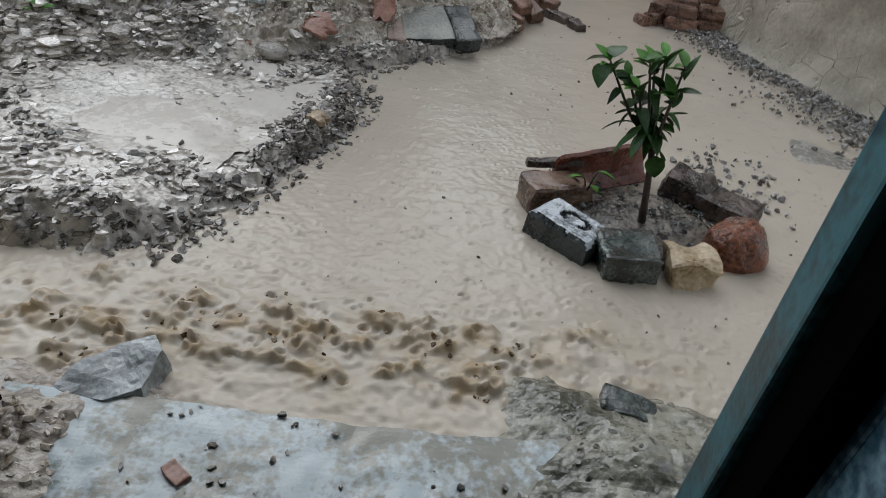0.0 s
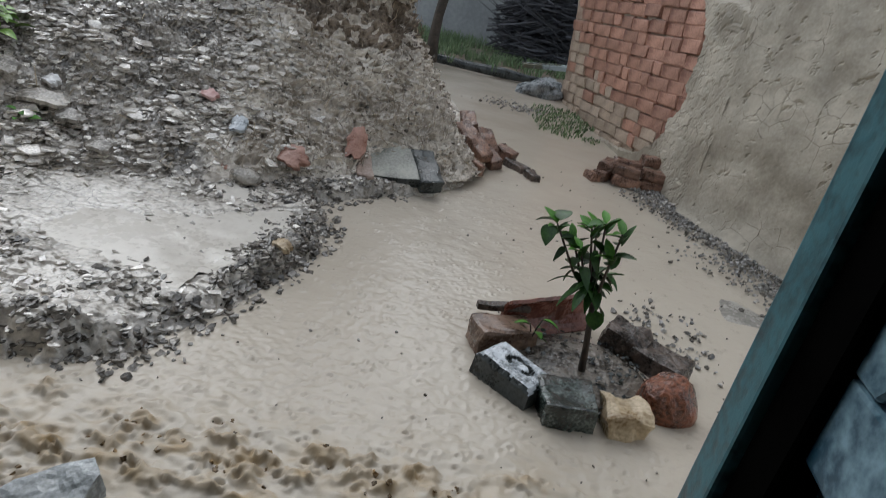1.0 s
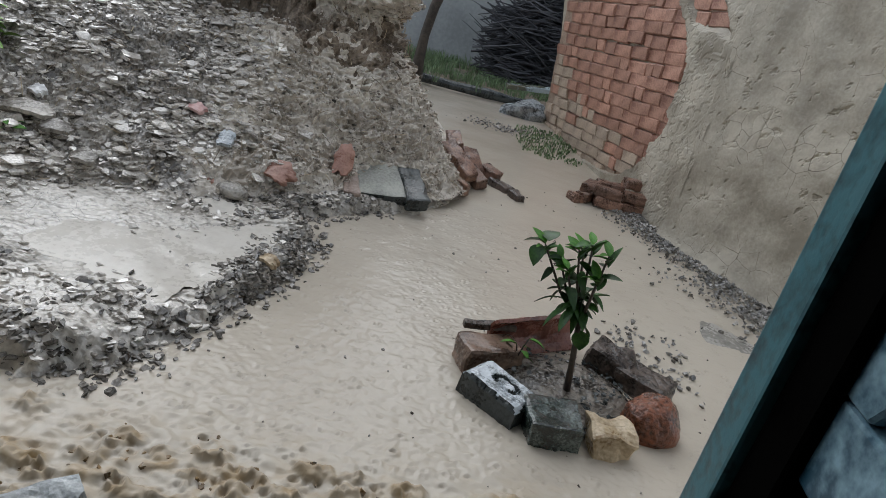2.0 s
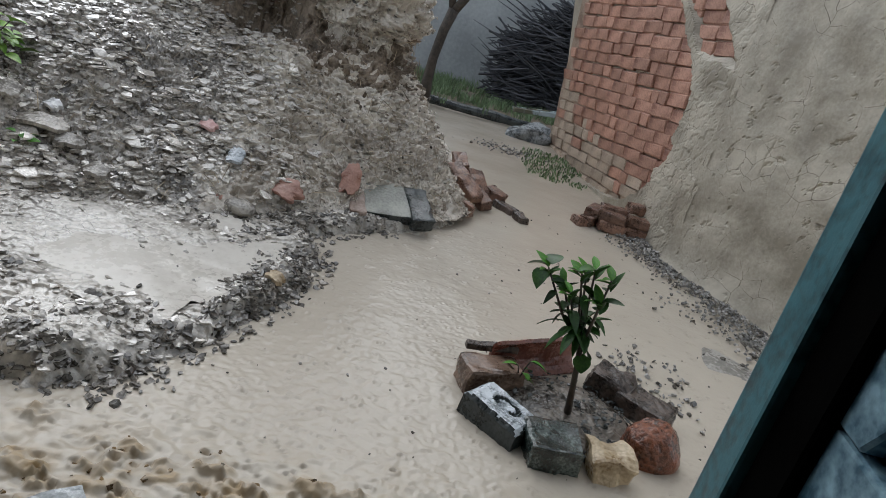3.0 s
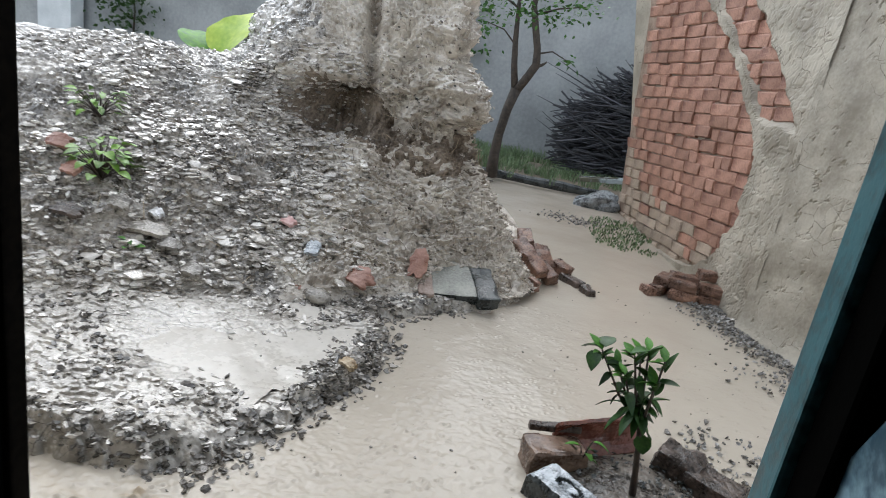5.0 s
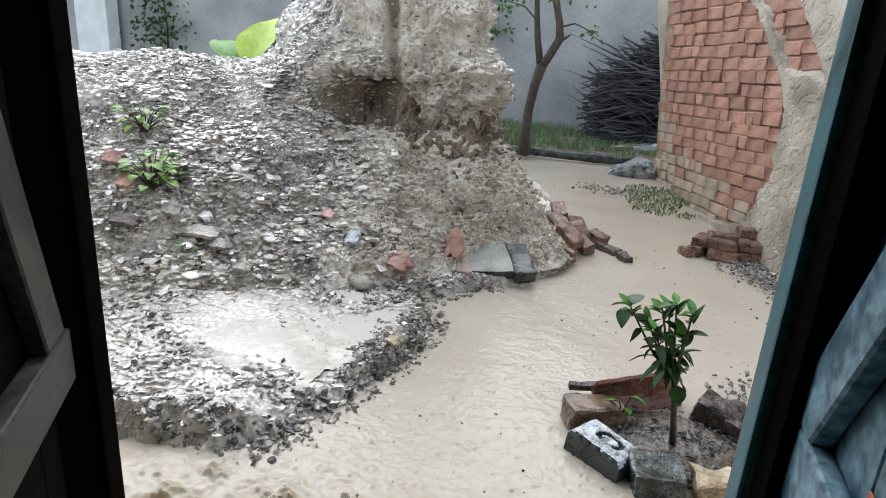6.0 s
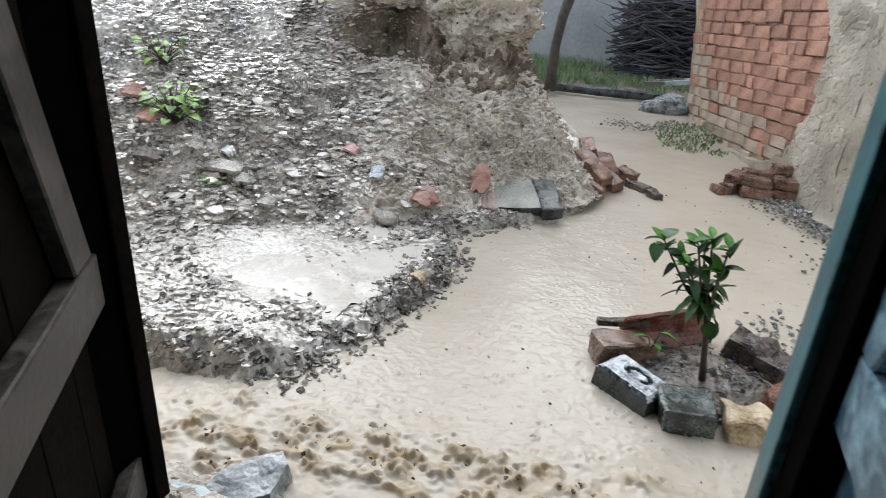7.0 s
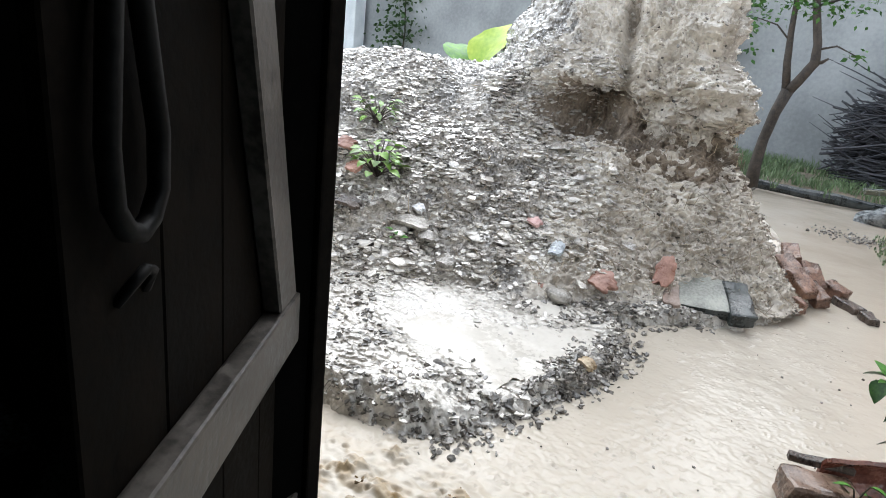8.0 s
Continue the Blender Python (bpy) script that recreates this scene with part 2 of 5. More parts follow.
def boulder(sx, sy, sz, seed, amount=0.25, sub=3, flat=0.4):
    b = bmesh.new()
    bmesh.ops.create_icosphere(b, subdivisions=sub, radius=1.0)
    off = Vector((seed * 2.3, seed * 4.1, seed * 1.3))
    for v in b.verts:
        c = v.co.copy()
        k = 1 + amount * noise.noise(c * 1.3 + off) + 0.35 * amount * noise.noise(c * 3.5 + off)
        # flattened facets
        cell = noise.voronoi(c * 1.1 + off)[1][0] - off
        k = k * (1 - 0.3 * flat) + 0.3 * flat * (0.75 + 0.5 * abs(noise.noise(cell * 2.0)))
        c = c * k
        c.z = max(c.z, -0.5)
        v.co = Vector((c.x * sx / 2, c.y * sy / 2, (c.z + 0.5) * sz / 1.5))
    return b


def tube(points, radii, segs=8, bm=None, cap=True):
    b = bm or bmesh.new()
    rings = []
    pts = [Vector(p) for p in points]
    for i, p in enumerate(pts):
        d = (pts[min(i + 1, len(pts) - 1)] - pts[max(i - 1, 0)]).normalized()
        a = d.cross(Vector((0.31, 0.87, 0.2))).normalized()
        c = d.cross(a)
        rings.append([b.verts.new(p + (a * math.cos(2 * math.pi * k / segs) + c * math.sin(2 * math.pi * k / segs)) * radii[i]) for k in range(segs)])
    for r0, r1 in zip(rings, rings[1:]):
        for k in range(segs):
            b.faces.new((r0[k], r0[(k + 1) % segs], r1[(k + 1) % segs], r1[k]))
    if cap:
        b.faces.new(rings[0][::-1])
        b.faces.new(rings[-1])
    return b


def leaf_mesh(name, material, length, width, droop=0.25, fold=0.25, rows=6, wave=0.0):
    """A leaf along +y, pointed, folded along its midrib, with a little thickness."""
    b = bmesh.new()
    top = []
    for i in range(rows + 1):
        u = i / rows
        w = width * (math.sin(math.pi * min(1, u ** 0.8)) ** 0.85) * 0.5 + 0.0012
        y, z = length * u, -droop * length * u * u
        zz = z + fold * w
        e = wave * width * math.sin(u * 19)
        top.append([(-w, y, zz + e), (0, y, z), (w, y, zz - e)])
    for sgn, dz in ((1, 0.0), (-1, -0.0012)):
        vs = [[b.verts.new((p[0], p[1], p[2] + dz)) for p in row] for row in top]
        for r0, r1 in zip(vs, vs[1:]):
            for k in (0, 1):
                q = (r0[k], r0[k + 1], r1[k + 1], r1[k])
                b.faces.new(q if sgn > 0 else q[::-1])
    return mesh_of(name, b, material, True)


def sheet(name, material, nu, nv, fn, smooth=False):
    """A grid object from fn(i, j) -> point."""
    verts = [fn(i, j) for i in range(nu) for j in range(nv)]
    faces = [(i * nv + j, (i + 1) * nv + j, (i + 1) * nv + j + 1, i * nv + j + 1) for i in range(nu - 1) for j in range(nv - 1)]
    me = bpy.data.meshes.new(name)
    me.from_pydata(verts, [], faces)
    me.materials.append(material)
    if smooth:
        me.polygons.foreach_set("use_smooth", [True] * len(me.polygons))
    return new(name, me)


def catmull(values, u):
    """Smooth value at u (0 .. len - 1) through rows of numbers."""
    n = len(values)
    i = min(int(u), n - 2)
    f = u - i
    p0, p1, p2, p3 = (np.array(values[min(max(k, 0), n - 1)], float) for k in (i - 1, i, i + 1, i + 2))
    return 0.5 * (2 * p1 + (p2 - p0) * f + (2 * p0 - 5 * p1 + 4 * p2 - p3) * f * f + (3 * p1 - p0 - 3 * p2 + p3) * f ** 3)


def flakes(name, material, spots, size, label, category, thin=0.12, tilt=0.45):
    """Many small irregular plates, one object. spots: (point, normal)."""
    verts, faces = [], []
    for p, nrm in spots:
        r = size * rnd.uniform(0.4, 1.0) ** 1.6
        up = (Vector(nrm) + Vector((rnd.gauss(0, tilt), rnd.gauss(0, tilt), 0))).normalized()
        q = up.to_track_quat("Z", "Y").to_matrix()
        k, s0, a0 = rnd.choice((4, 5, 5, 6)), len(verts), rnd.uniform(0, 6.3)
        st = rnd.uniform(0.35, 0.9)
        a_long = rnd.gauss(0, 0.5)
        t = r * thin * rnd.uniform(0.6, 2.0)
        for lay in (1, -1):
            for i in range(k):
                a = a0 + (i + rnd.uniform(-0.25, 0.25)) * 2 * math.pi / k
                rr = r * rnd.uniform(0.7, 1.1) * (1 if lay > 0 else 1.08)
                v = q @ (Matrix.Rotation(a_long, 3, "Z") @ Vector((math.cos(a) * rr, math.sin(a) * rr * st, t * lay + rnd.uniform(-0.1, 0.1) * r)))
                verts.append(tuple(Vector(p) + v))
        faces.append(tuple(range(s0, s0 + k)))
        faces.append(tuple(range(s0 + 2 * k - 1, s0 + k - 1, -1)))
        for i in range(k):
            faces.append((s0 + i, s0 + k + i, s0 + k + (i + 1) % k, s0 + (i + 1) % k))
    me = bpy.data.meshes.new(name)
    me.from_pydata(verts, [], faces)
    me.materials.append(material)
    return tagged(new(name, me), label, category, kind="stuff")


# ---- ground, far ground ----
b = bmesh.new()
bmesh.ops.create_grid(b, x_segments=40, y_segments=40, size=600)
ground = solid("ground", b, EARTH, "brown earth ground under the flooded yard", "ground", pose(0, 0, -0.12), kind="structure")


# ---- water ----
def silt_at(x, y):
    """Churned strip under the eaves, broken up."""
    mid = 1.03 + 0.13 * x + 0.05 * noise.noise((x * 2.1, 3.3, 0))
    w = 0.2
    k = math.exp(-((y - mid) / w) ** 2) * (1.0 if x < 0.25 else math.exp(-((x - 0.25) / 0.25) ** 2))
    return k


def water_height(x, y):
    z = 0.005 * noise.noise((x * 3.1, y * 3.1, 0.0)) + 0.002 * noise.noise((x * 14, y * 14, 1.7)) + 0.0009 * noise.noise((x * 41, y * 41, 4.1))
    near = max(0.0, 1 - max(0.0, y - 1.0) / 1.7)
    z += 0.0026 * near * noise.noise((x * 24, y * 30, 8.0)) + 0.0044 * near * noise.noise((x * 52, y * 60, 3.0))
    return z


CLUMPS = ((-0.73, 1.07), (-0.72, 0.96), (-0.47, 0.99), (-0.51, 1.11), (-0.34, 0.93), (-0.24, 1.13), (-0.01, 1.13), (0.03, 1.01), (-0.85, 0.92), (-0.88, 0.82), (0.0, 0.95), (-0.4, 1.04), (-0.62, 1.03), (0.09, 1.1), (-0.13, 1.08), (-0.98, 0.9))
spread = [(x, 1.04 + 0.13 * x + rnd.gauss(0, 0.07)) for x in (rnd.uniform(-1.15, 0.28) for k in range(26))]
craters = []
for cx, cy in CLUMPS + tuple(spread):
    for i in range(4):
        craters.append((cx + rnd.gauss(0, 0.035), cy + rnd.gauss(0, 0.022), rnd.uniform(0.006, 0.014), rnd.uniform(0.6, 1.2)))
for i in range(60):
    x = rnd.uniform(-1.5, 0.62)
    y = 1.03 + 0.13 * x + rnd.gauss(0, 0.085)
    craters.append((x, y, rnd.uniform(0.006, 0.013), rnd.uniform(0.4, 0.9)))
for i in range(3600):
    x, y = rnd.uniform(-1.2, 1.3), 1.05 + 2.4 * rnd.random() ** 1.3
    craters.append((x, y, rnd.uniform(0.004, 0.0095), rnd.uniform(0.3, 0.95)))
NX, NY, X0, Y0, STEP = 455, 400, -1.75, 0.72, 0.0066
xs = X0 + STEP * np.arange(NX)
ys = Y0 + STEP * np.arange(NY)
hz = np.array([[water_height(x, y) for y in ys] for x in xs])
silt = np.array([[silt_at(x, y) for y in ys] for x in xs])
broken = np.array([[noise.noise((x * 9, y * 12, 5.0)) + 0.6 * noise.noise((x * 23, y * 30, 2.0)) for y in ys] for x in xs])
chop = np.array([[0.6 - 1.3 * abs(noise.noise((x * 10, y * 14, 9.0))) + 0.5 * noise.noise((x * 25, y * 30, 6.0)) for y in ys] for x in xs])
clump = np.zeros_like(hz)
gx, gy = np.meshgrid(xs, ys, indexing="ij")
for cx, cy in CLUMPS:
    clump = np.maximum(clump, np.exp(-(((gx - cx) / 0.066) ** 2 + ((gy - cy) / 0.036) ** 2)))
for cx, cy in spread:
    clump = np.maximum(clump, 0.62 * np.exp(-(((gx - cx) / 0.07) ** 2 + ((gy - cy) / 0.028) ** 2)))
fray = np.array([[noise.noise((x * 16, y * 21, 13.0)) + 0.6 * noise.noise((x * 38, y * 46, 3.0)) for y in ys] for x in xs])
clump = np.clip((clump * (1 + 1.6 * fray) - 0.32) * 2.6, 0, 1)
hz += 0.03 * silt * chop * 0.5 + 0.015 * clump * (0.3 + 1.6 * fray)
dark = np.zeros_like(hz)
for cx, cy, r, k in craters:
    i0, i1 = np.searchsorted(xs, (cx - 3 * r, cx + 3 * r))
    j0, j1 = np.searchsorted(ys, (cy - 3 * r, cy + 3 * r))
    d2 = ((gx[i0:i1, j0:j1] - cx) ** 2 + ((gy[i0:i1, j0:j1] - cy) * 1.25) ** 2) / r ** 2
    hz[i0:i1, j0:j1] += r * k * (-0.9 * np.exp(-d2 * 1.6) + 0.55 * np.exp(-(np.sqrt(d2) - 1.4) ** 2 * 6))
    if r > 0.01:
        dark[i0:i1, j0:j1] = np.maximum(dark[i0:i1, j0:j1], k * np.exp(-d2 * 0.9))
# the dark term adds silt colour in craters, also painting the pits' shade
fac = np.clip(0.48 * clump + 0.4 * silt * np.clip((broken + 0.1) * 2, 0, 1) + 0.25 * dark * silt, 0, 1)
water = sheet("water", WATER, NX, NY, lambda i, j: (xs[i], ys[j], hz[i, j]), smooth=True)
att = water.data.attributes.new("silt", "FLOAT", "POINT")
att.data.foreach_set("value", fac.ravel().astype(np.float32))
tagged(water, "brown muddy rainwater flooding the yard, pocked by drops", "water", kind="structure")
CHURN = surface("ochre_clods", (0.04, 0.024, 0.009), (0.22, 0.135, 0.05), 14, (0.2, 0.45), 0.6, 90, 0.6, 0.006, per_island=0.4)
bits = []
for cx, cy in CLUMPS:
    for i in range(5):
        x, y = cx + rnd.gauss(0, 0.034), cy + rnd.gauss(0, 0.02)
        bits.append(((x, y, hz[int((x - X0) / STEP), int((y - Y0) / STEP)] - 0.001), (0, 0, 1)))
flakes("mud_clods", CHURN, bits, 0.0115, "brown clods churned up where the eaves drip", "mud", 0.3, 0.5)
x1, y1 = xs[-1], ys[-1]


def outer(name, xa, xb, ya, yb, nx, ny):
    def fn(i, j):
        x, y = xa + (xb - xa) * i / (nx - 1), ya + (yb - ya) * j / (ny - 1)
        return (x, y, water_height(x, y) - 0.004)
    ob = sheet(name, WATER, nx, ny, fn, smooth=True)
    return tagged(ob, "shallow muddy rainwater running through the yard", "water", kind="structure")


outer("water_far", -2.6, 2.4, y1 - 0.012, 8.2, 170, 165)
outer("water_side", x1 - 0.012, 2.4, 0.72, y1, 36, 110)

# ---- mud bank (low, with a puddle) ----
SHORE = [(-3.2, 0.86), (-1.9, 1.0), (-1.31, 1.15), (-1.11, 1.19), (-0.9, 1.22), (-0.8, 1.36), (-0.76, 1.62), (-0.67, 1.95), (-0.63, 2.2), (-0.66, 2.4), (-0.78, 2.62), (-0.66, 2.84), (-0.32, 3.12), (-0.1, 3.6), (-0.2, 3.9), (-1.2, 4.2), (-3.2, 3.6)]


def signed(poly, x, y):
    """Distance to the outline, positive inside."""
    best, inside = 9.0, False
    for (ax, ay), (bx, by) in zip(poly, poly[1:] + poly[:1]):
        dx, dy = bx - ax, by - ay
        t = max(0.0, min(1.0, ((x - ax) * dx + (y - ay) * dy) / (dx * dx + dy * dy)))
        best = min(best, math.hypot(x - ax - t * dx, y - ay - t * dy))
        if (ay > y) != (by > y) and x < (bx - ax) * (y - ay) / (by - ay) + ax:
            inside = not inside
    return best if inside else -best


def crumbs(x, y, z, s):
    """Broken, plate-like relief, about -1 to 1."""
    p = Vector((x, y, z)) * s
    p += noise.noise_vector(p * 0.7) * 0.35
    d, pts = noise.voronoi(p)
    return noise.noise(pts[0] * 1.73 + Vector((0.5, 0.2, 0.7))) * 1.3 - 0.5 * max(0, 0.16 - (d[1] - d[0])) / 0.16


PUDDLE = [(-1.75, 1.95), (-1.5, 2.22), (-1.25, 2.3), (-1.02, 2.22), (-0.9, 2.02), (-1.0, 1.72), (-1.25, 1.6), (-1.55, 1.72)]


def terraces(x, y):
    """Small stepped scallops washed into the mud, in metres."""
    t = 2.4 * (noise.noise((x * 5, y * 8, 3)) + 0.5 * noise.noise((x * 12, y * 21, 6)) + 0.14 * noise.noise((x * 29, y * 44, 2)))
    f = t - math.floor(t)
    return 0.011 * (math.floor(t) + max(0.0, (f - 0.86) / 0.14))


def bank_height(x, y):
    d = signed(SHORE, x, y) + 0.05 * noise.noise((x * 4, y * 4, 0)) + 0.032 * noise.noise((x * 13, y * 13, 2)) + 0.016 * noise.noise((x * 34, y * 34, 6))
    fade = max(0.0, min(1.0, (x + 1.05) * 5)) * max(0.0, min(1.0, (1.75 - y) * 4))
    k = max(0.0, min(1.0, d / (0.1 + 0.22 * fade) + 0.3))
    z = -0.04 + 0.085 * k * k * (3 - 2 * k) + 0.05 * max(0, min(1, d / 0.9)) + 0.03 * k * max(0.0, min(1.0, (1.7 - y) * 3, (-0.95 - x) * 6))
    z += 0.028 * math.exp(-((d - 0.09) / 0.06) ** 2) * (1 - fade)
    pd = signed(PUDDLE, x, y) + 0.09 * noise.noise((x * 3, y * 3, 5))
    wet = max(0.0, min(1.0, 0.5 + pd / 0.2))
    lip = math.exp(-max(0.0, d) / 0.12) * (1 - fade)
    rim = 0.006 * crumbs(x, y, 0, 26) * lip + 0.003 * crumbs(x, y, 0.4, 36)
    return z + (rim + 0.8 * terraces(x, y)) * (1 - 0.75 * wet) * k - 0.024 * wet + 0.008 * noise.noise((x * 4, y * 4, 7))


def puddle_sheet():
    b = bmesh.new()
    n, m = 70, 50
    g = {}
    for i in range(n):
        for j in range(m):
            x, y = -2.0 + 1.3 * i / (n - 1), 1.35 + 1.2 * j / (m - 1)
            g[i, j] = b.verts.new((x, y, min(0.056, bank_height(x, y) + 0.012) + 0.002 * noise.noise((x * 9, y * 14, 3)) + 0.0012 * noise.noise((x * 30, y * 45, 3))))
    for i in range(n - 1):
        for j in range(m - 1):
            if signed(PUDDLE, *g[i, j].co.xy) > -0.22 and signed(SHORE, *g[i, j].co.xy) + 0.07 * noise.noise(g[i, j].co * 9) > 0.13:
                b.faces.new((g[i, j], g[i + 1, j], g[i + 1, j + 1], g[i, j + 1]))
    bmesh.ops.delete(b, geom=[v for v in b.verts if not v.link_faces], context="VERTS")
    return b


# base colour raised to stand in for bright sky mirrored in the puddle
PUDDLE_WATER = surface("puddle_water", (0.5, 0.465, 0.41), (0.62, 0.585, 0.53), 3, (0.22, 0.36), 0.3, 45, 0.6, 0.004)
solid("puddle", puddle_sheet(), PUDDLE_WATER, "shallow rain puddle on the mud bank", "water", kind="structure", smooth=True)
BX, BY = 460, 440
bxs = np.linspace(-2.75, -0.02, BX)
bys = np.linspace(1.0, 3.55, BY)
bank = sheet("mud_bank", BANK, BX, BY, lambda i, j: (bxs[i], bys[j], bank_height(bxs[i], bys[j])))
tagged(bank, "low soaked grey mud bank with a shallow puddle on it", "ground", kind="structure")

# ---- mound of clay and the stump of a mud wall ----
# foot x, foot y, direction into the mound (degrees), then distance and height up the profile
STATIONS = [
    (-4.4, 0.95, 112, (0, .05, .35, .35, .8, .62, 1.3, .85, 1.8, 1.0, 2.3, 1.04, 3.0, 1.0, 4.0, .9)),
    (-2.75, 1.55, 114, (0, .05, .35, .35, .8, .62, 1.3, .85, 1.8, 1.0, 2.3, 1.04, 3.0, 1.0, 4.0, .9)),
    (-1.75, 2.1, 118, (0, .06, .3, .3, .7, .56, 1.1, .78, 1.5, .95, 1.9, 1.02, 2.5, 1.0, 3.5, .9)),
    (-1.15, 2.52, 122, (0, .06, .28, .22, .55, .45, .85, .7, 1.1, .88, 1.14, 1.1, 1.4, 1.45, 1.9, 2.0)),
    (-0.8, 2.85, 122, (0, .06, .22, .22, .44, .46, .62, .72, .86, .86, .84, 1.1, 1.0, 1.5, 1.3, 2.3)),
    (-0.45, 3.1, 126, (0, .05, .2, .22, .4, .46, .55, .7, .68, .86, .66, 1.12, .8, 1.6, 1.1, 2.4)),
    (-0.17, 3.4, 140, (0, .05, .22, .2, .44, .42, .6, .66, .72, .88, .76, 1.1, .9, 1.3, 1.2, 1.7)),
    (-0.14, 3.85, 178, (0, .04, .26, .18, .48, .38, .62, .6, .7, .85, .76, 1.1, .92, 1.3, 1.4, 1.6)),
    (-0.3, 4.6, 190, (0, .03, .3, .2, .5, .42, .62, .66, .7, .9, .78, 1.1, 1.0, 1.25, 1.5, 1.4)),
    (-0.6, 5.6, 195, (0, .03, .3, .12, .6, .25, .8, .4, 1.0, .5, 1.3, .6, 1.6, .7, 2.2, .8)),
    (-1.1, 6.6, 200, (0, .03, .3, .06, .6, .1, .9, .15, 1.2, .2, 1.6, .25, 2.0, .3, 2.6, .3)),
]


us = np.concatenate([np.linspace(0, 1, 40, endpoint=False), np.linspace(1, 7.5, 680, endpoint=False), np.linspace(7.5, 10, 60)])
vs_ = np.linspace(0, 7, 340)
MU, MV = len(us), len(vs_)
rows_ = np.array([catmull([(s[0], s[1], s[2], *s[3]) for s in STATIONS], u) for u in us])
profile = np.einsum("vk,ukc->uvc", np.array([catmull(np.eye(8), v) for v in vs_]), rows_[:, 3:].reshape(-1, 8, 2))
inward = np.radians(rows_[:, 2])[:, None]
smooth_pts = np.stack((rows_[:, :1] + np.cos(inward) * profile[..., 0], rows_[:, 1:2] + np.sin(inward) * profile[..., 0], profile[..., 1]), -1)
across = np.cross(np.gradient(smooth_pts, axis=0), np.gradient(smooth_pts, axis=1))
across /= np.maximum(np.linalg.norm(across, axis=2, keepdims=True), 1e-12)


def ledges(p):
    """Thin washed-out layers that lie level, in steps of about one."""
    q = p + noise.noise_vector(p * 6) * 0.025
    q = Vector((q.x * 12, q.y * 12, q.z * 30))
    t = 2.1 * (noise.noise(q) + 0.55 * noise.noise(q * 2.2))
    f = t - math.floor(t)
    return math.floor(t) + max(0.0, (f - 0.72) / 0.28)


def lumps_of(p):
    """Rain-pitted clay: soft lumps, drawn out level, with small deep pits."""
    q = Vector((p.x * 24, p.y * 24, p.z * 44)) + noise.noise_vector(p * 9) * 1.2
    a = 1.3 * noise.noise(q) + 0.5 * noise.noise(q * 2.1)
    a = math.floor(a * 2.5) / 2.5 + max(0.0, (a * 2.5 - math.floor(a * 2.5) - 0.6)) if a > -0.5 else -0.5
    pit = max(0.0, noise.noise(Vector((p.x * 26, p.y * 26, p.z * 42)) + Vector((4, 2, 9))) - 0.18)
    return a - 2.6 * pit


mound_pts = [[None] * MV for _ in range(MU)]
mound_nrm = [[None] * MV for _ in range(MU)]
grey = []
for i in range(MU):
    u = us[i]
    for j in range(MV):
        p, nrm, v = Vector(smooth_pts[i, j]), Vector(across[i, j]), vs_[j]
        rise = min(1.0, v / 0.5)
        d = 0.10 * noise.noise(p * 1.7) + 0.05 * noise.noise(p * 4.3)
        clay = max(0.0, min(1.0, (u + 0.5 * noise.noise(p * 1.8) + 0.25 * noise.noise(p * 6) - 2.5) / 0.9))
        if clay < 1:
            d += (1 - clay) * (0.012 * ledges(p) + 0.008 * crumbs(p.x, p.y, p.z, 43))
        if clay > 0:
            d += clay * 0.027 * lumps_of(p)
        # hollow worn into the stump
        hollow = math.exp(-((u - 3.3) / 0.5) ** 4 - ((v - 4.3) / 0.6) ** 4) * (0.9 + 0.5 * noise.noise(p * 5))
        hollow += 0.55 * math.exp(-((u - 3.75 - 0.04 * noise.noise((0, 0, p.z * 6))) / 0.09) ** 2 - ((v - 5.6) / 1.0) ** 4)
        hollow += 0.3 * max(0.0, noise.noise((p.x * 3, p.y * 3, p.z * 6)) - 0.15) * max(0.0, min(1.0, (u - 3.3) * 2)) * (2.5 < v < 5.5)
        steep = max(0.0, min(1.0, v - 3.2)) * max(0.0, min(1.0, (u - 3.6) * 2))
        if steep:
            d += steep * (0.09 * noise.noise(p * 4.5 + Vector((3, 1, 2))) + 0.06 * noise.noise(p * 11) + 0.02 * crumbs(p.x, p.y, p.z, 12) + 0.03 * noise.noise((p.x * 3, p.y * 3, p.z * 14)))
        mound_pts[i][j] = p + nrm * d * rise - nrm * 0.26 * hollow
        mound_nrm[i][j] = nrm
        if i < MU - 1 and j < MV - 1:
            # brown of the hollow and undercut band: damp clay plus painted overhang shade
            bare = math.exp(-((u - 3.3) / 0.62) ** 4 - ((v - 4.25) / 0.75) ** 4) + math.exp(-((u - 5.2) / 1.7) ** 4 - ((v - 3.5) / 0.85) ** 2) * 0.95
            brown = bare + 0.4 * noise.noise(p * 3.1) + 0.25 * noise.noise(p * 9) + 0.5 * noise.noise(p * 24) > 0.6
            grey.append(2 if brown else 1 if clay < 0.45 + 0.3 * noise.noise(p * 14) else 0)
mound = sheet("mud_mound", MUD_PILLAR, MU, MV, lambda i, j: mound_pts[i][j])
mound.data.materials.append(MUD)
mound.data.materials.append(BROWNCLAY)
mound.data.polygons.foreach_set("material_index", grey)
tagged(mound, "rain-washed clay mound rising to the stump of a mud wall", "mound", kind="structure")

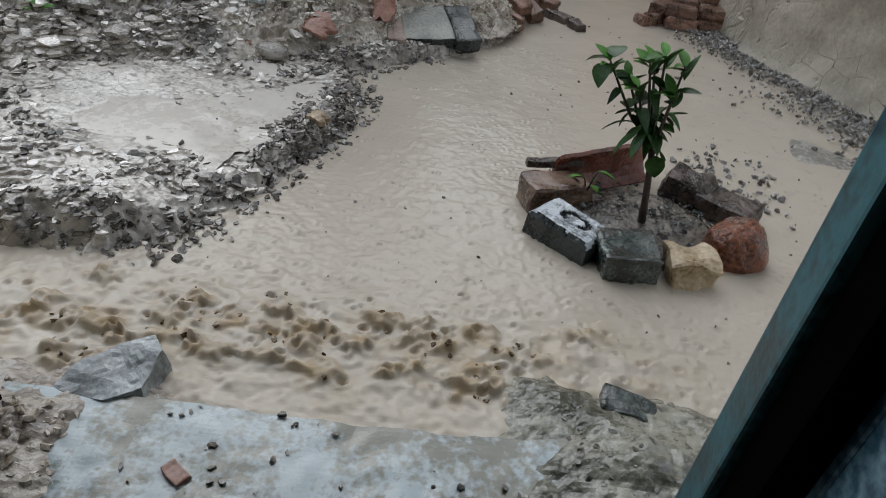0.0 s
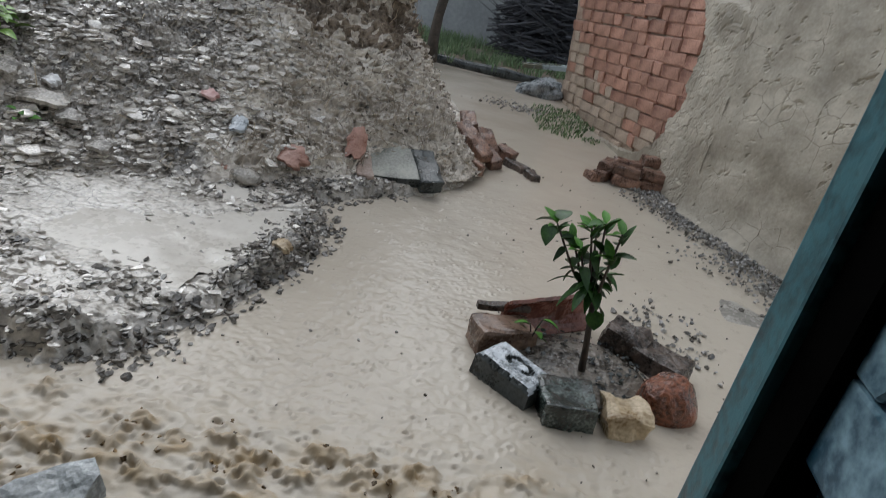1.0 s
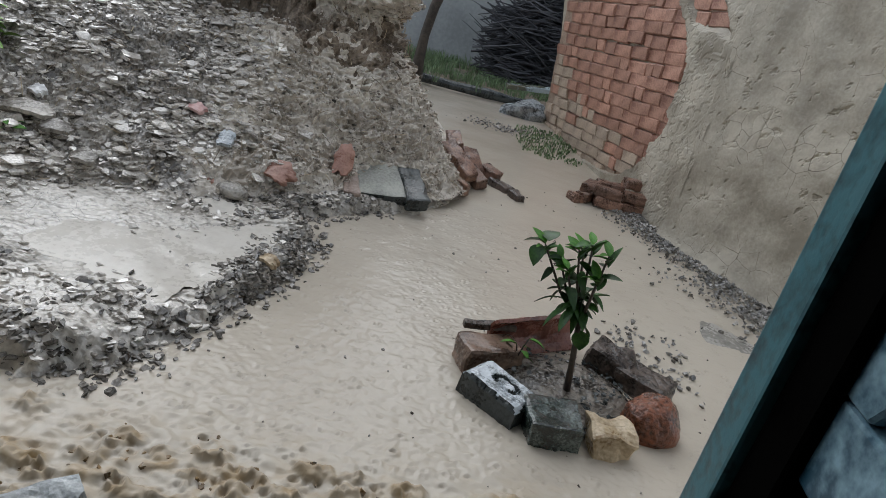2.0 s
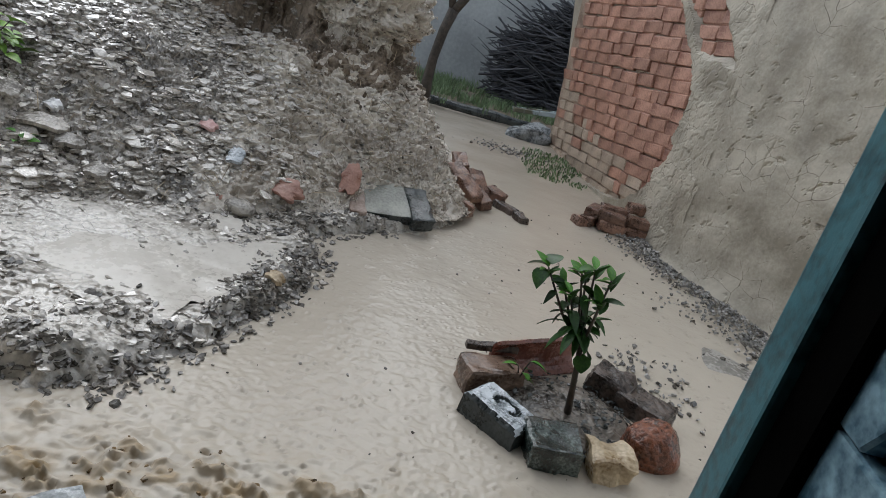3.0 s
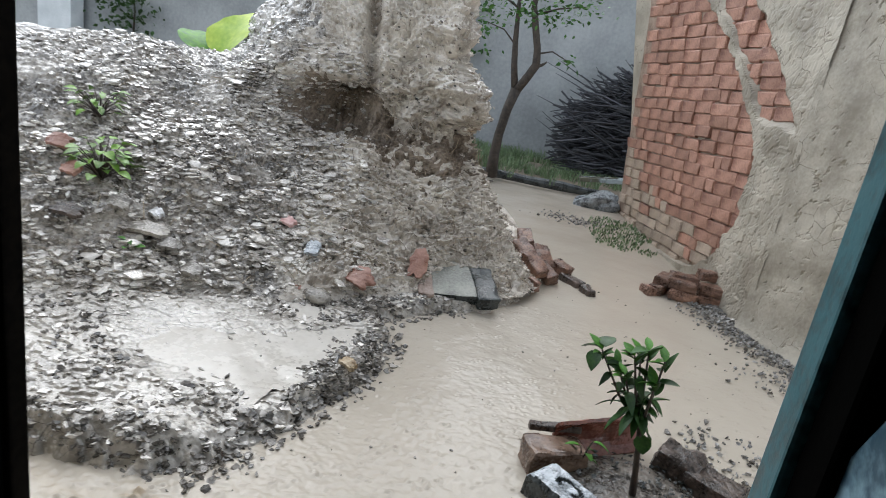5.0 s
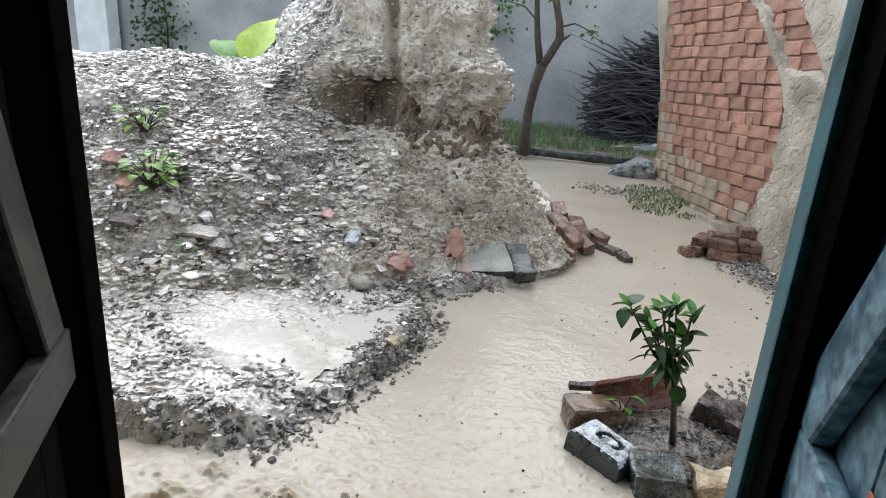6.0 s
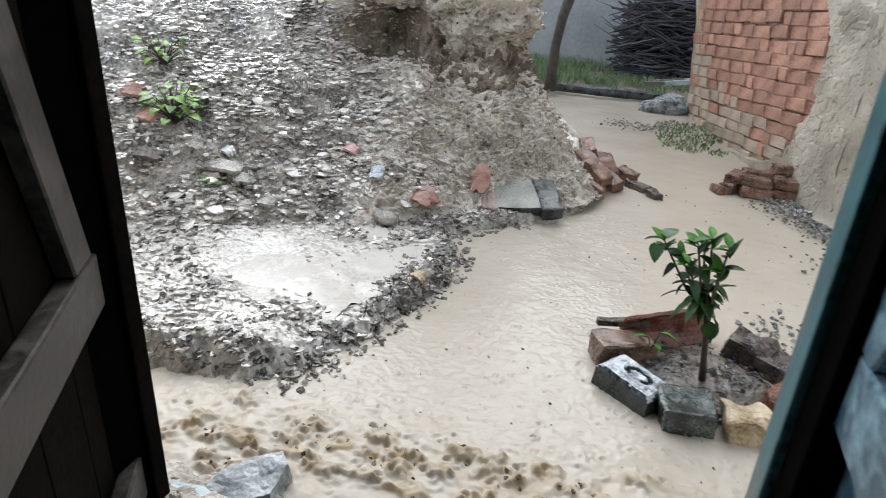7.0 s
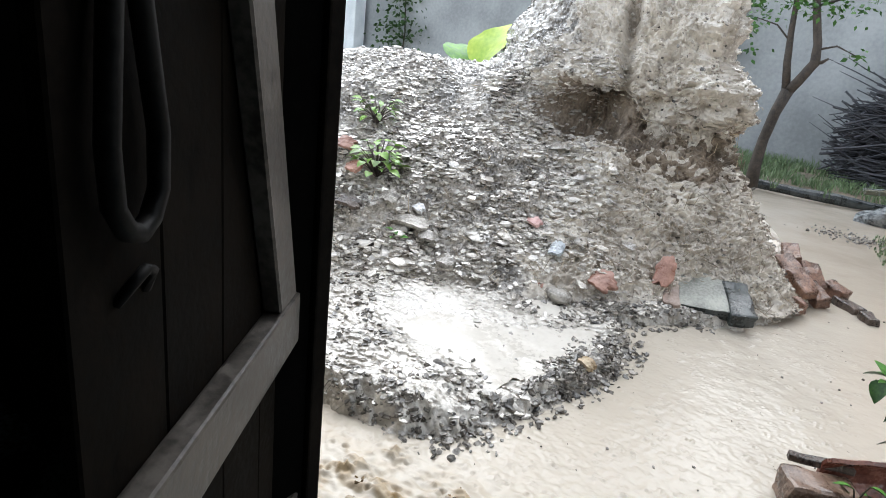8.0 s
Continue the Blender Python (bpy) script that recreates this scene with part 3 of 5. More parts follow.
# ---- flakes on mound and bank ----
coarse, big_flakes, grains, chips = [], [], [], []
for k in range(56000):
    i, j = int(rnd.uniform(36, 730)), int(MV * rnd.random() ** 1.15 * 0.97)
    right_part = max(0.0, min(1.0, (us[i] - 2.6) / 1.3))
    p = mound_pts[i][j] + Vector((rnd.gauss(0, .01), rnd.gauss(0, .01), 0.0))
    lumps = noise.noise(p * 2.3)
    if rnd.random() < right_part:
        if grey[i * (MV - 1) + min(j, MV - 2)] != 2 and rnd.random() < 0.3:
            (grains if rnd.random() < 0.9 else chips).append((p, mound_nrm[i][j] * 0.7 + Vector((0, 0, 0.4))))
    elif vs_[j] < 5.6 and rnd.random() < 0.5 + lumps:
        up = mound_nrm[i][j] * 0.35 + Vector((0, 0, 0.9))
        if rnd.random() < 0.06:
            big_flakes.append((p + Vector((0, 0, 0.008)), up))
        else:
            coarse.append((p + Vector((0, 0, 0.004)), up))
flakes("mud_plates", FLAKE, big_flakes, 0.06, "larger wet plates of grey clay on the mound", "rubble", 0.08, 0.16)
flakes("mud_flakes", FLAKE, coarse, 0.032, "grey wet flakes of clay and broken tile strewn over the mound", "rubble", 0.1, 0.2)
flakes("clay_grains", GRAIN, grains, 0.0135, "clay lumps and bits of straw stuck to the mound", "rubble", 0.3)
# dark chips stand in for the shade in small clay pits
flakes("clay_chips", CLOD, chips, 0.014, "dark chips that stand in for shaded pits in the clay", "rubble", 0.25)
spots, clods = [], []
while len(spots) < 3000:
    x, y = rnd.uniform(-2.6, -0.1), rnd.uniform(1.1, 3.4)
    d, pd = signed(SHORE, x, y), signed(PUDDLE, x, y)
    if d < 0.0 or (pd > 0.0 and rnd.random() < 0.9):
        continue
    high = min(1.0, max(0.0, (y - 1.9 - 0.45 * (x + 1.6)) * 2))
    if rnd.random() > 0.3 + 0.6 * high + 0.3 * math.exp(-d / 0.1):
        continue
    spots.append(((x, y, bank_height(x, y) + 0.003), (0, 0, 1)))
while len(clods) < 800:
    x, y = rnd.uniform(-1.3, -0.5), rnd.uniform(1.4, 2.75)
    d = signed(SHORE, x, y)
    if d < -0.01 or rnd.random() > math.exp(-max(0.0, d - 0.03) / 0.1) * max(0.12, min(1.0, (y - 1.55) * 3)) or noise.noise((x * 7, y * 7, 1)) < -0.2:
        continue
    clods.append(((x, y, bank_height(x, y) + 0.004), (0, 0, 1)))
# clods along the front edge also stand for its shaded undercut
for _ in range(150):
    x = rnd.uniform(-1.75, -0.85)
    y = 1.2 + 0.12 * (x + 0.9) + rnd.gauss(0.03, 0.025)
    clods.append(((x, y, bank_height(x, y) + 0.004), (0, 0, 1)))
flakes("bank_flakes", FLAKE, spots, 0.027, "wet crumbs and flakes strewn on the mud bank", "rubble", 0.1, 0.2)
# dark chips, some of them in place of the shade under ledges
fringe = []
while len(fringe) < 2300:
    x, y = rnd.uniform(-2.6, -0.4), rnd.uniform(1.15, 3.0)
    d = signed(SHORE, x, y)
    near = -0.07 < d < 0.1 and rnd.random() < 0.5 + 4 * d
    if near or (d > 0.1 and signed(PUDDLE, x, y) < -0.06 and noise.noise((x * 5, y * 7, 2)) > -0.05 and rnd.random() < 0.3):
        fringe.append(((x, y, max(0.003, bank_height(x, y) + 0.004)), (0, -0.2, 1)))
flakes("shore_chips", CLOD, fringe, 0.021, "dark wet chips of clay along the mud bank, some standing for ledge shade", "rubble", 0.14, 0.35)
flakes("bank_clods", CLOD, clods, 0.022, "dark wet clods along the edge of the mud bank", "rubble", 0.13, 0.35)

straw = bmesh.new()
for k in range(420):
    i, j = int(rnd.uniform(60, 720)), int(MV * rnd.random() * 0.6)
    p, nrm = mound_pts[i][j], mound_nrm[i][j]
    side = nrm.cross(Vector((rnd.gauss(0, 1), rnd.gauss(0, 1), rnd.gauss(0, 0.3)))).normalized() * rnd.uniform(0.02, 0.06)
    tube([p + side + nrm * 0.012, p + nrm * 0.016, p - side + nrm * 0.01], [0.0018, 0.002, 0.0014], 4, straw)
tagged(new("straw", mesh_of("straw", straw, surface("straw", (0.14, 0.1, 0.06), (0.5, 0.42, 0.3), 12, (0.4, 0.6), 0.0, 60, 0.4, per_island=0.5))), "bits of straw and twig stuck in the clay", "straw", kind="stuff")

# ---- wall on the right: brick, then plaster ----
BEND, FAR, NEAR = Vector((1.2, 3.85)), Vector((0.47, 6.85)), Vector((2.05, 2.35))
WALL_H = 2.7


def wall_frame(a, c):
    """Pose whose x runs from a to c and whose -y looks into the yard on the left."""
    d = (c - a).normalized()
    return Matrix.Translation((a.x, a.y, 0)) @ Matrix.Rotation(math.atan2(d.y, d.x), 4, "Z")


LEN2 = (BEND - FAR).length
wall_east = thing("wall_east", wall_frame(FAR, BEND), "weathered red brick wall, its plaster fallen away", "wall", kind="structure")


def lean(x, z):
    """How far the old wall leans into the yard, more towards its far end."""
    return -0.22 * max(0.0, z) * (1 - x / LEN2)


def wall_end(z):
    """Where the broken far end of the brick wall stands, by height."""
    return -0.14 + 0.36 * min(1.8, max(0.0, z))


def core():
    b = bmesh.new()
    zs = (-0.1, 0.0, 0.6, 1.25, 2.0, WALL_H)
    g = [[b.verts.new((x, y + lean(x, z), z)) for x, y in ((wall_end(z), 0.016), (LEN2, 0.016), (LEN2, 0.34), (wall_end(z), 0.34))] for z in zs]
    for r0, r1 in zip(g, g[1:]):
        for k in range(4):
            b.faces.new((r0[k], r0[(k + 1) % 4], r1[(k + 1) % 4], r1[k]))
    b.faces.new(g[-1])
    b.faces.new(g[0][::-1])
    return b


part("wall_core", core(), MORTAR, wall_east, "clay mortar recessed between bricks")

# near stretch, plastered, uneven
LEN1 = (NEAR - BEND).length
wall_plaster = thing("wall_east_plastered", wall_frame(BEND, NEAR), "mud-plastered wall with cracks and a dirty foot", "wall", kind="structure")


def plaster_height(x, z):
    y = 0.03 * noise.noise((x * 1.3, z * 1.3, 1)) + 0.012 * noise.noise((x * 6, z * 6, 3)) + 0.0015 * noise.noise((x * 30, z * 30, 1))
    # weathered patches: pitted, with short cracks and lifted edges
    worn = max(0.0, min(1.0, 0.55 + 1.6 * noise.noise((x * 1.7, z * 1.7, 31)) + 0.5 * noise.noise((x * 6, z * 6, 12))))
    q = Vector((x * 26 - z * 9, z * 28, 4.0)) + noise.noise_vector((x * 5, z * 5, 2)) * 1.3
    nick = max(0.0, noise.noise(q * 0.6) + 0.6 * noise.noise(q * 1.4) + 0.45 * noise.noise(q * 3.0) - 0.5)
    y += worn * (0.006 * noise.noise(q * 0.4) + 0.04 * min(0.4, nick))
    crackle = abs(noise.noise((x * 3.2 + 0.3 * noise.noise((x * 9, z * 9, 1)), z * 2.4, 8.5)))
    y += 0.02 * max(0.0, 1 - crackle / 0.014) * max(0.0, noise.noise((x * 3, z * 3, 11)) - 0.12)
    return y - 0.022 - 0.05 * math.exp(-max(0.0, z) / 0.1)


def plaster_sheet():
    b = bmesh.new()
    nx, nz = 290, 330
    along = [-0.05 + (LEN1 + 0.05) * i / (nx - 1) for i in range(nx)]
    g = [[b.verts.new((x, plaster_height(x, WALL_H * j / (nz - 1) - 0.05), WALL_H * j / (nz - 1) - 0.05)) for j in range(nz)] for x in along]
    back = [[b.verts.new((LEN1 * i / (nx - 1), 0.33, z)) for z in (-0.05, WALL_H - 0.05)] for i in (0, nx - 1)]
    for i in range(nx - 1):
        for j in range(nz - 1):
            b.faces.new((g[i][j], g[i + 1][j], g[i + 1][j + 1], g[i][j + 1]))
    b.faces.new([back[0][0], *g[0], back[0][1]])
    b.faces.new([back[1][1], *g[-1][::-1], back[1][0]])
    b.faces.new([*[g[i][-1] for i in range(nx)], back[1][1], back[0][1]])
    b.faces.new((back[0][0], back[0][1], back[1][1], back[1][0]))
    return b


part("plaster", plaster_sheet(), PLASTER, wall_plaster, smooth=False)

# skin of plaster left on the near end of the brick stretch, with a ragged edge
def crack_line(z):
    """Where the plaster breaks off, along the wall, by height."""
    e = np.interp(z, (-0.1, 0.0, 0.05, 0.12, 0.3, 0.6, 1.03, 1.47, 1.7, 2.1, 2.7), (0.6, 1.3, 1.8, 2.15, 2.42, 2.58, 2.59, 2.25, 1.97, 1.5, 1.0))
    return float(e) + 0.035 * noise.noise((z * 6, 0.3, 0)) + 0.02 * noise.noise((z * 19, 2.3, 0))


def covered(x, z):
    """1 where plaster clings to the bricks, 0 where they lie bare."""
    edge = (x - crack_line(z) + 0.03 * noise.noise((x * 24, z * 24, 4)) + 0.05 * noise.noise((x * 8, z * 10, 9))) / 0.02
    c = max(0.0, min(1.0, edge))
    if z > 1.2:
        hole = min(x - crack_line(z) - 0.11, crack_line(z) + 0.62 - 0.12 * (2 - z) - x, (z - 1.22) * 0.6) / 0.05
        hole += 1.2 * noise.noise((x * 7, z * 9, 5)) - 0.2
        c *= 1 - max(0.0, min(1.0, hole))
    return c


def skin():
    b = bmesh.new()
    nz, nx = 210, 210
    rows = []
    for j in range(nz):
        z = -0.05 + WALL_H * j / (nz - 1)
        row = []
        for i in range(nx):
            x = 0.15 + (LEN2 - 0.15) * i / (nx - 1)
            c = covered(x, z)
            out = 0.034 * c + (0.012 * noise.noise((x * 6, z * 6, 3)) + 0.006 * crumbs(x, z, 3, 16)) * c
            row.append(b.verts.new((x, 0.034 * (1 - c) + 0.006 * c - out + lean(x, z), z)))
        rows.append(row)
    for r0, r1 in zip(rows, rows[1:]):
        for k in range(nx - 1):
            b.faces.new((r0[k], r0[k + 1], r1[k + 1], r1[k]))
    return b


part("plaster_skin", skin(), PLASTER, wall_east, "ragged remains of mud plaster")

# ---- far wall, garden strip ----
far = thing("wall_north", pose(0, 9.9, 0), "tall grey rendered wall streaked by rain", "wall", kind="structure")


def far_sheet():
    b = box(-14, 6, 0, 0.25, -0.1, 4.2)
    return b


part("render_coat", far_sheet(), FARWALL, far)
solid("wall_pale", box(-0.35, 0.35, 0, 0.3, -0.1, 3.4, 0.01), PALE, "pale blue-white painted pier against the grey wall", "pier", pose(-9.5, 9.5, 0), kind="structure")


def lumpy(nx, ny, xa, xb, ya, yb, h, seed):
    b = bmesh.new()
    g = []
    for i in range(nx):
        row = []
        for j in range(ny):
            u, v = i / (nx - 1), j / (ny - 1)
            e = min(1, 6 * min(u, 1 - u, v, 1 - v))
            x, y = xa + (xb - xa) * u, ya + (yb - ya) * v
            row.append(b.verts.new((x, y, -0.06 + e * (0.06 + h) + e * 0.03 * noise.noise((x * 3, y * 3, seed)))))
        g.append(row)
    for i in range(nx - 1):
        for j in range(ny - 1):
            b.faces.new((g[i][j], g[i + 1][j], g[i + 1][j + 1], g[i][j + 1]))
    return b


garden = solid("garden_bed", lumpy(60, 40, -4.0, 1.6, 7.35, 9.95, 0.09, 4), EARTH, "raised earth bed by the far wall", "ground", kind="structure")
kerb = thing("bed_edging", pose(-1.3, 7.42, 0), "dark wet earth edging along the grass bed", "kerb", kind="structure")
pts = [(0.0, 0.02, 0.07), (0.35, -0.03, 0.075), (0.7, -0.05, 0.07), (1.05, 0.0, 0.07), (1.35, 0.08, 0.06), (1.6, 0.2, 0.05)]
part("edging", rough(tube(pts, [0.05, 0.055, 0.05, 0.055, 0.05, 0.04], 10), 0.12, 0.02, 3), DARKSTONE, kerb)


def grass_blades(name, n, xa, xb, ya, yb, z, h, label, shape=None):
    verts, faces = [], []
    for _ in range(n):
        x, y = rnd.uniform(xa, xb), rnd.uniform(ya, yb)
        if math.hypot((x - (xa + xb) / 2) / (xb - xa), (y - (ya + yb) / 2) / (yb - ya)) + 0.25 * noise.noise((x * 5, y * 5, 1)) > 0.42:
            continue
        if shape and noise.noise((x * 2.2, y * 2.2, 4)) < shape:
            continue
        a, k = rnd.uniform(0, 6.3), h * rnd.uniform(0.5, 1.2)
        dx, dy = math.cos(a) * 0.006, math.sin(a) * 0.006
        lx, ly = rnd.gauss(0, 0.35) * k, rnd.gauss(0, 0.35) * k
        s = len(verts)
        verts += [(x - dx, y - dy, z), (x + dx, y + dy, z), (x + dx * .8 + lx * .4, y + dy * .8 + ly * .4, z + k * .6), (x - dx * .8 + lx * .4, y - dy * .8 + ly * .4, z + k * .6), (x + lx, y + ly, z + k)]
        faces += [(s, s + 1, s + 2, s + 3), (s + 3, s + 2, s + 4)]
    me = bpy.data.meshes.new(name)
    me.from_pydata(verts, [], faces)
    me.materials.append(GRASS)
    return tagged(new(name, me), label, "grass", kind="stuff")


grass_blades("grass", 14000, -3.8, 1.2, 7.2, 9.9, 0.07, 0.13, "short wet green grass on the bed by the wall", -0.2)
grass_blades("weeds", 1500, 0.05, 0.8, 5.1, 6.5, 0.0, 0.03, "low green weeds at the foot of the brick wall", 0.0)


# ---- brushwood pile ----
def brushwood():
    b = bmesh.new()
    for k in range(1500):
        x = rnd.uniform(-0.3, 0.95)
        z = 0.1 + rnd.random() ** 0.8 * max(0.3, min(1.4, 0.75 + 0.85 * (x + 0.35)))
        y = 8.75 + rnd.gauss(0, 0.2)
        a = rnd.gauss(0, 0.5) + (math.pi if rnd.random() < 0.5 else 0)
        ln = rnd.uniform(0.3, 0.8)
        dx, dy, dz = math.cos(a) * ln / 2, math.sin(a) * ln / 2, rnd.gauss(0.02, 0.14) * ln
        r = rnd.uniform(0.005, 0.016)
        mid = (x + rnd.gauss(0, .03), y, z + rnd.gauss(0, 0.03))
        tube([(x - dx, y - dy, max(0.08, z - dz)), mid, (x + dx, y + dy, max(0.08, z + dz))], [r, r * 0.9, r * 0.5], 4, b)
    for k in range(26):
        x, z, s = rnd.uniform(-0.3, 0.5), rnd.uniform(0.4, 1.3), rnd.choice((-1, -1, 1))
        tube([(x, 8.55, z), (x + s * 0.25, 8.5, z + 0.1), (x + s * rnd.uniform(0.4, 0.6), 8.5, z + rnd.uniform(0.1, 0.3))], [0.009, 0.007, 0.003], 5, b)
    return b


pile = solid("brushwood", brushwood(), TWIG, "dark wet heap of brushwood and cut sticks against the wall", "firewood", kind="stuff")
b = boulder(0.5, 0.32, 0.2, 4, 0.3, 4, 0.3)
solid("stone_block", b, surface("wet_grey_rubble", (0.09, 0.1, 0.105), (0.33, 0.355, 0.365), 14, (0.2, 0.45), 0.8, 60, 0.7, 0.02), "grey wet lump of rubble beside the brick wall", "stone", pose(0.22, 6.95, -0.02, 0, -6, 20))
b = block(0.6, 0.16, 0.05, 6, 0.01, 4, 0.01, 0.004)
solid("stone_slab", b, CONCRETE, "wet grey slab lying beside the brick wall", "stone", pose(0.25, 7.3, 0.24, 0, -6, 10))


# ---- tree by the far wall ----
def tree():
    t = thing("tree", pose(-1.06, 7.2, 0.05), "slim bare-trunked tree forking low, few leaves", "tree")
    part("trunk", rough(tube([(0, 0, 0), (-0.01, 0, 0.25), (0.0, 0, 0.5), (0.04, 0, 0.8), (0.1, 0, 1.04)], [0.075, 0.06, 0.055, 0.055, 0.06], 12), 0.1, 0.008, 2), BARK, t, smooth=True)
    limb1 = [(0.09, 0, 1.0), (0.02, 0.02, 1.3), (-0.02, 0.02, 1.58), (-0.05, 0.04, 1.9), (-0.08, 0.0, 2.6)]
    limb2 = [(0.09, 0, 1.0), (0.18, -0.01, 1.15), (0.27, -0.02, 1.33), (0.25, -0.02, 1.5), (0.18, 0.0, 1.72), (0.12, 0.02, 1.95), (0.14, 0.02, 2.5)]
    part("limb", rough(tube(limb1, [0.042, 0.034, 0.03, 0.024, 0.015], 10), 0.1, 0.006, 5), BARK, t, smooth=True)
    part("limb", rough(tube(limb2, [0.05, 0.05, 0.048, 0.04, 0.036, 0.03, 0.016], 10), 0.1, 0.006, 8), BARK, t, smooth=True)
    for twig, r in (([(0.27, -0.02, 1.33), (0.33, -0.03, 1.34), (0.38, -0.03, 1.38)], 0.026), ([(0.0, 0.02, 1.5), (-0.16, 0.0, 1.65), (-0.36, -0.05, 1.7)], 0.012), ([(0.25, -0.02, 1.45), (0.42, -0.05, 1.5), (0.62, -0.1, 1.42)], 0.012), ([(0.15, 0, 1.85), (0.4, 0, 1.95), (0.7, -0.1, 2.0)], 0.014), ([(-0.05, 0, 1.9), (-0.25, 0, 2.0), (-0.5, -0.1, 1.98)], 0.014)):
        part("twig", tube(twig, [r, r * 0.7, r * 0.35], 6), BARK, t, smooth=True)
    crown = bmesh.new()
    for cx, cy, cz, n, s in ((-0.36, -0.05, 1.75, 60, 0.12), (0.6, -0.08, 1.42, 22, 0.07), (0.6, -0.1, 1.97, 100, 0.2), (-0.45, -0.1, 1.97, 100, 0.2), (0.1, 0, 2.25, 300, 0.4), (-0.05, 0.0, 1.85, 60, 0.12), (0.25, 0, 1.88, 70, 0.14), (-0.8, -0.1, 2.1, 90, 0.25)):
        for _ in range(n):
            p = Vector((cx + rnd.gauss(0, s), cy + rnd.gauss(0, s), cz + rnd.gauss(0, s * 0.6)))
            d = Vector((rnd.gauss(0, 1), rnd.gauss(0, 1), rnd.gauss(-0.4, 0.6))).normalized()
            w = d.cross(Vector((rnd.gauss(0, 1), rnd.gauss(0, 1), 1))).normalized()
            ln = rnd.uniform(0.04, 0.08)
            q = [crown.verts.new(p + d * ln * a + w * ln * c) for a, c in ((0, 0), (0.4, 0.28), (1, 0), (0.4, -0.28))]
            crown.faces.new(q)
    part("crown", crown, LEAF, t)
    return t


tree()


# ---- plants ----
def tuft(name, m, n, length, width, spread, height, material, label, category, lean=0.5, wave=0.0):
    t = thing(name, m, label, category)
    b = bmesh.new()
    mesh = leaf_mesh("leaf", material, length, width, 0.35, 0.3, 6, wave)
    for k in range(n):
        a = k * 2.4 + rnd.uniform(-0.4, 0.4)
        h = height * (0.3 + 0.7 * k / max(1, n - 1)) * rnd.uniform(0.8, 1.1)
        r = spread * rnd.uniform(0.3, 1.0)
        tip = Vector((math.cos(a) * r, math.sin(a) * r, h))
        tube([(0, 0, 0), tuple(tip * 0.5 + Vector((0, 0, h * 0.15))), tuple(tip)], [0.004, 0.003, 0.002], 5, b)
        s = rnd.uniform(0.65, 1.1)
        piece("leaf", mesh, t, Matrix.Translation(tip) @ Euler((rnd.uniform(-0.2, lean), rnd.uniform(-0.4, 0.4), a - math.pi / 2)).to_matrix().to_4x4() @ Matrix.Scale(s, 4))
    part("stalk", b, STEM, t)
    return t


tuft("weed", pose(-2.27, 2.42, 0.46), 46, 0.07, 0.045, 0.13, 0.19, WEED, "green leafy weed sprouting from the clay slope", "plant")
tuft("weed", pose(-2.56, 2.73, 0.7), 32, 0.06, 0.036, 0.12, 0.15, WEED, "small yellowish weed on the clay slope", "plant")
tuft("weed", pose(-1.94, 2.22, 0.22), 6, 0.05, 0.03, 0.05, 0.06, YOUNG_LEAF, "tiny green seedling among clay flakes", "plant")


def broad_plant(m):
    t = thing("broadleaf_plant", m, "broad yellow-green leaves rising behind the mound crest", "plant")
    big = leaf_mesh("leaf", BIG_LEAF, 0.5, 0.42, 0.2, 0.25, 10, 0.02)
    dull = leaf_mesh("leaf", YOUNG_LEAF, 0.5, 0.32, 0.45, 0.25, 10, 0.02)
    b = bmesh.new()
    for mesh, x, h, rx, rz, s in ((big, 0.08, 0.1, 58, -14, 1.0), (dull, -0.1, 0.1, 42, 40, 0.9), (dull, -0.2, 0.06, 22, 75, 0.75), (dull, 0.2, 0.12, 50, -60, 0.9), (dull, 0.35, 0.12, 40, -85, 0.8), (dull, 0.0, 0.05, 25, 10, 0.8), (dull, -0.35, 0.05, 30, 60, 0.6), (dull, 0.5, 0.1, 45, -30, 0.8)):
        tube([(x * 0.4, 0, -0.3), (x * 0.7, 0, h - 0.1), (x, 0, h)], [0.012, 0.01, 0.007], 6, b)
        piece("leaf", mesh, t, pose(x, 0, h, rx, 0, rz) @ Matrix.Scale(s, 4))
    part("stalk", b, YOUNG_LEAF, t)


broad_plant(pose(-3.03, 4.4, 0.92))


def creeper(m, seed):
    t = thing("hanging_creeper", m, "leafy green creeper hanging on the far wall", "plant")
    crown = bmesh.new()
    r = random.Random(seed)
    for _ in range(420):
        z = r.uniform(0.0, 1.6)
        p = Vector((r.gauss(0, 0.28) * (1.2 - z * 0.3), -0.06 - abs(r.gauss(0, 0.12)), z))
        d = Vector((r.gauss(0, 1), r.gauss(-0.3, 0.6), r.gauss(-0.5, 0.6))).normalized()
        w = d.cross(Vector((r.gauss(0, 1), 1, r.gauss(0, 1)))).normalized()
        ln = r.uniform(0.06, 0.13)
        crown.faces.new([crown.verts.new(p + d * ln * a + w * ln * c) for a, c in ((0, 0), (0.4, 0.3), (1, 0), (0.4, -0.3))])
    part("crown", crown, LEAF, t)
    part("stalk", tube([(0, -0.05, -0.5), (0.05, -0.05, 0.4), (-0.05, -0.05, 1.6)], [0.02, 0.015, 0.008], 6), BARK, t)


creeper(pose(-8.2, 9.9, 0.75), 3)
creeper(pose(-2.4, 9.9, 1.35), 5)


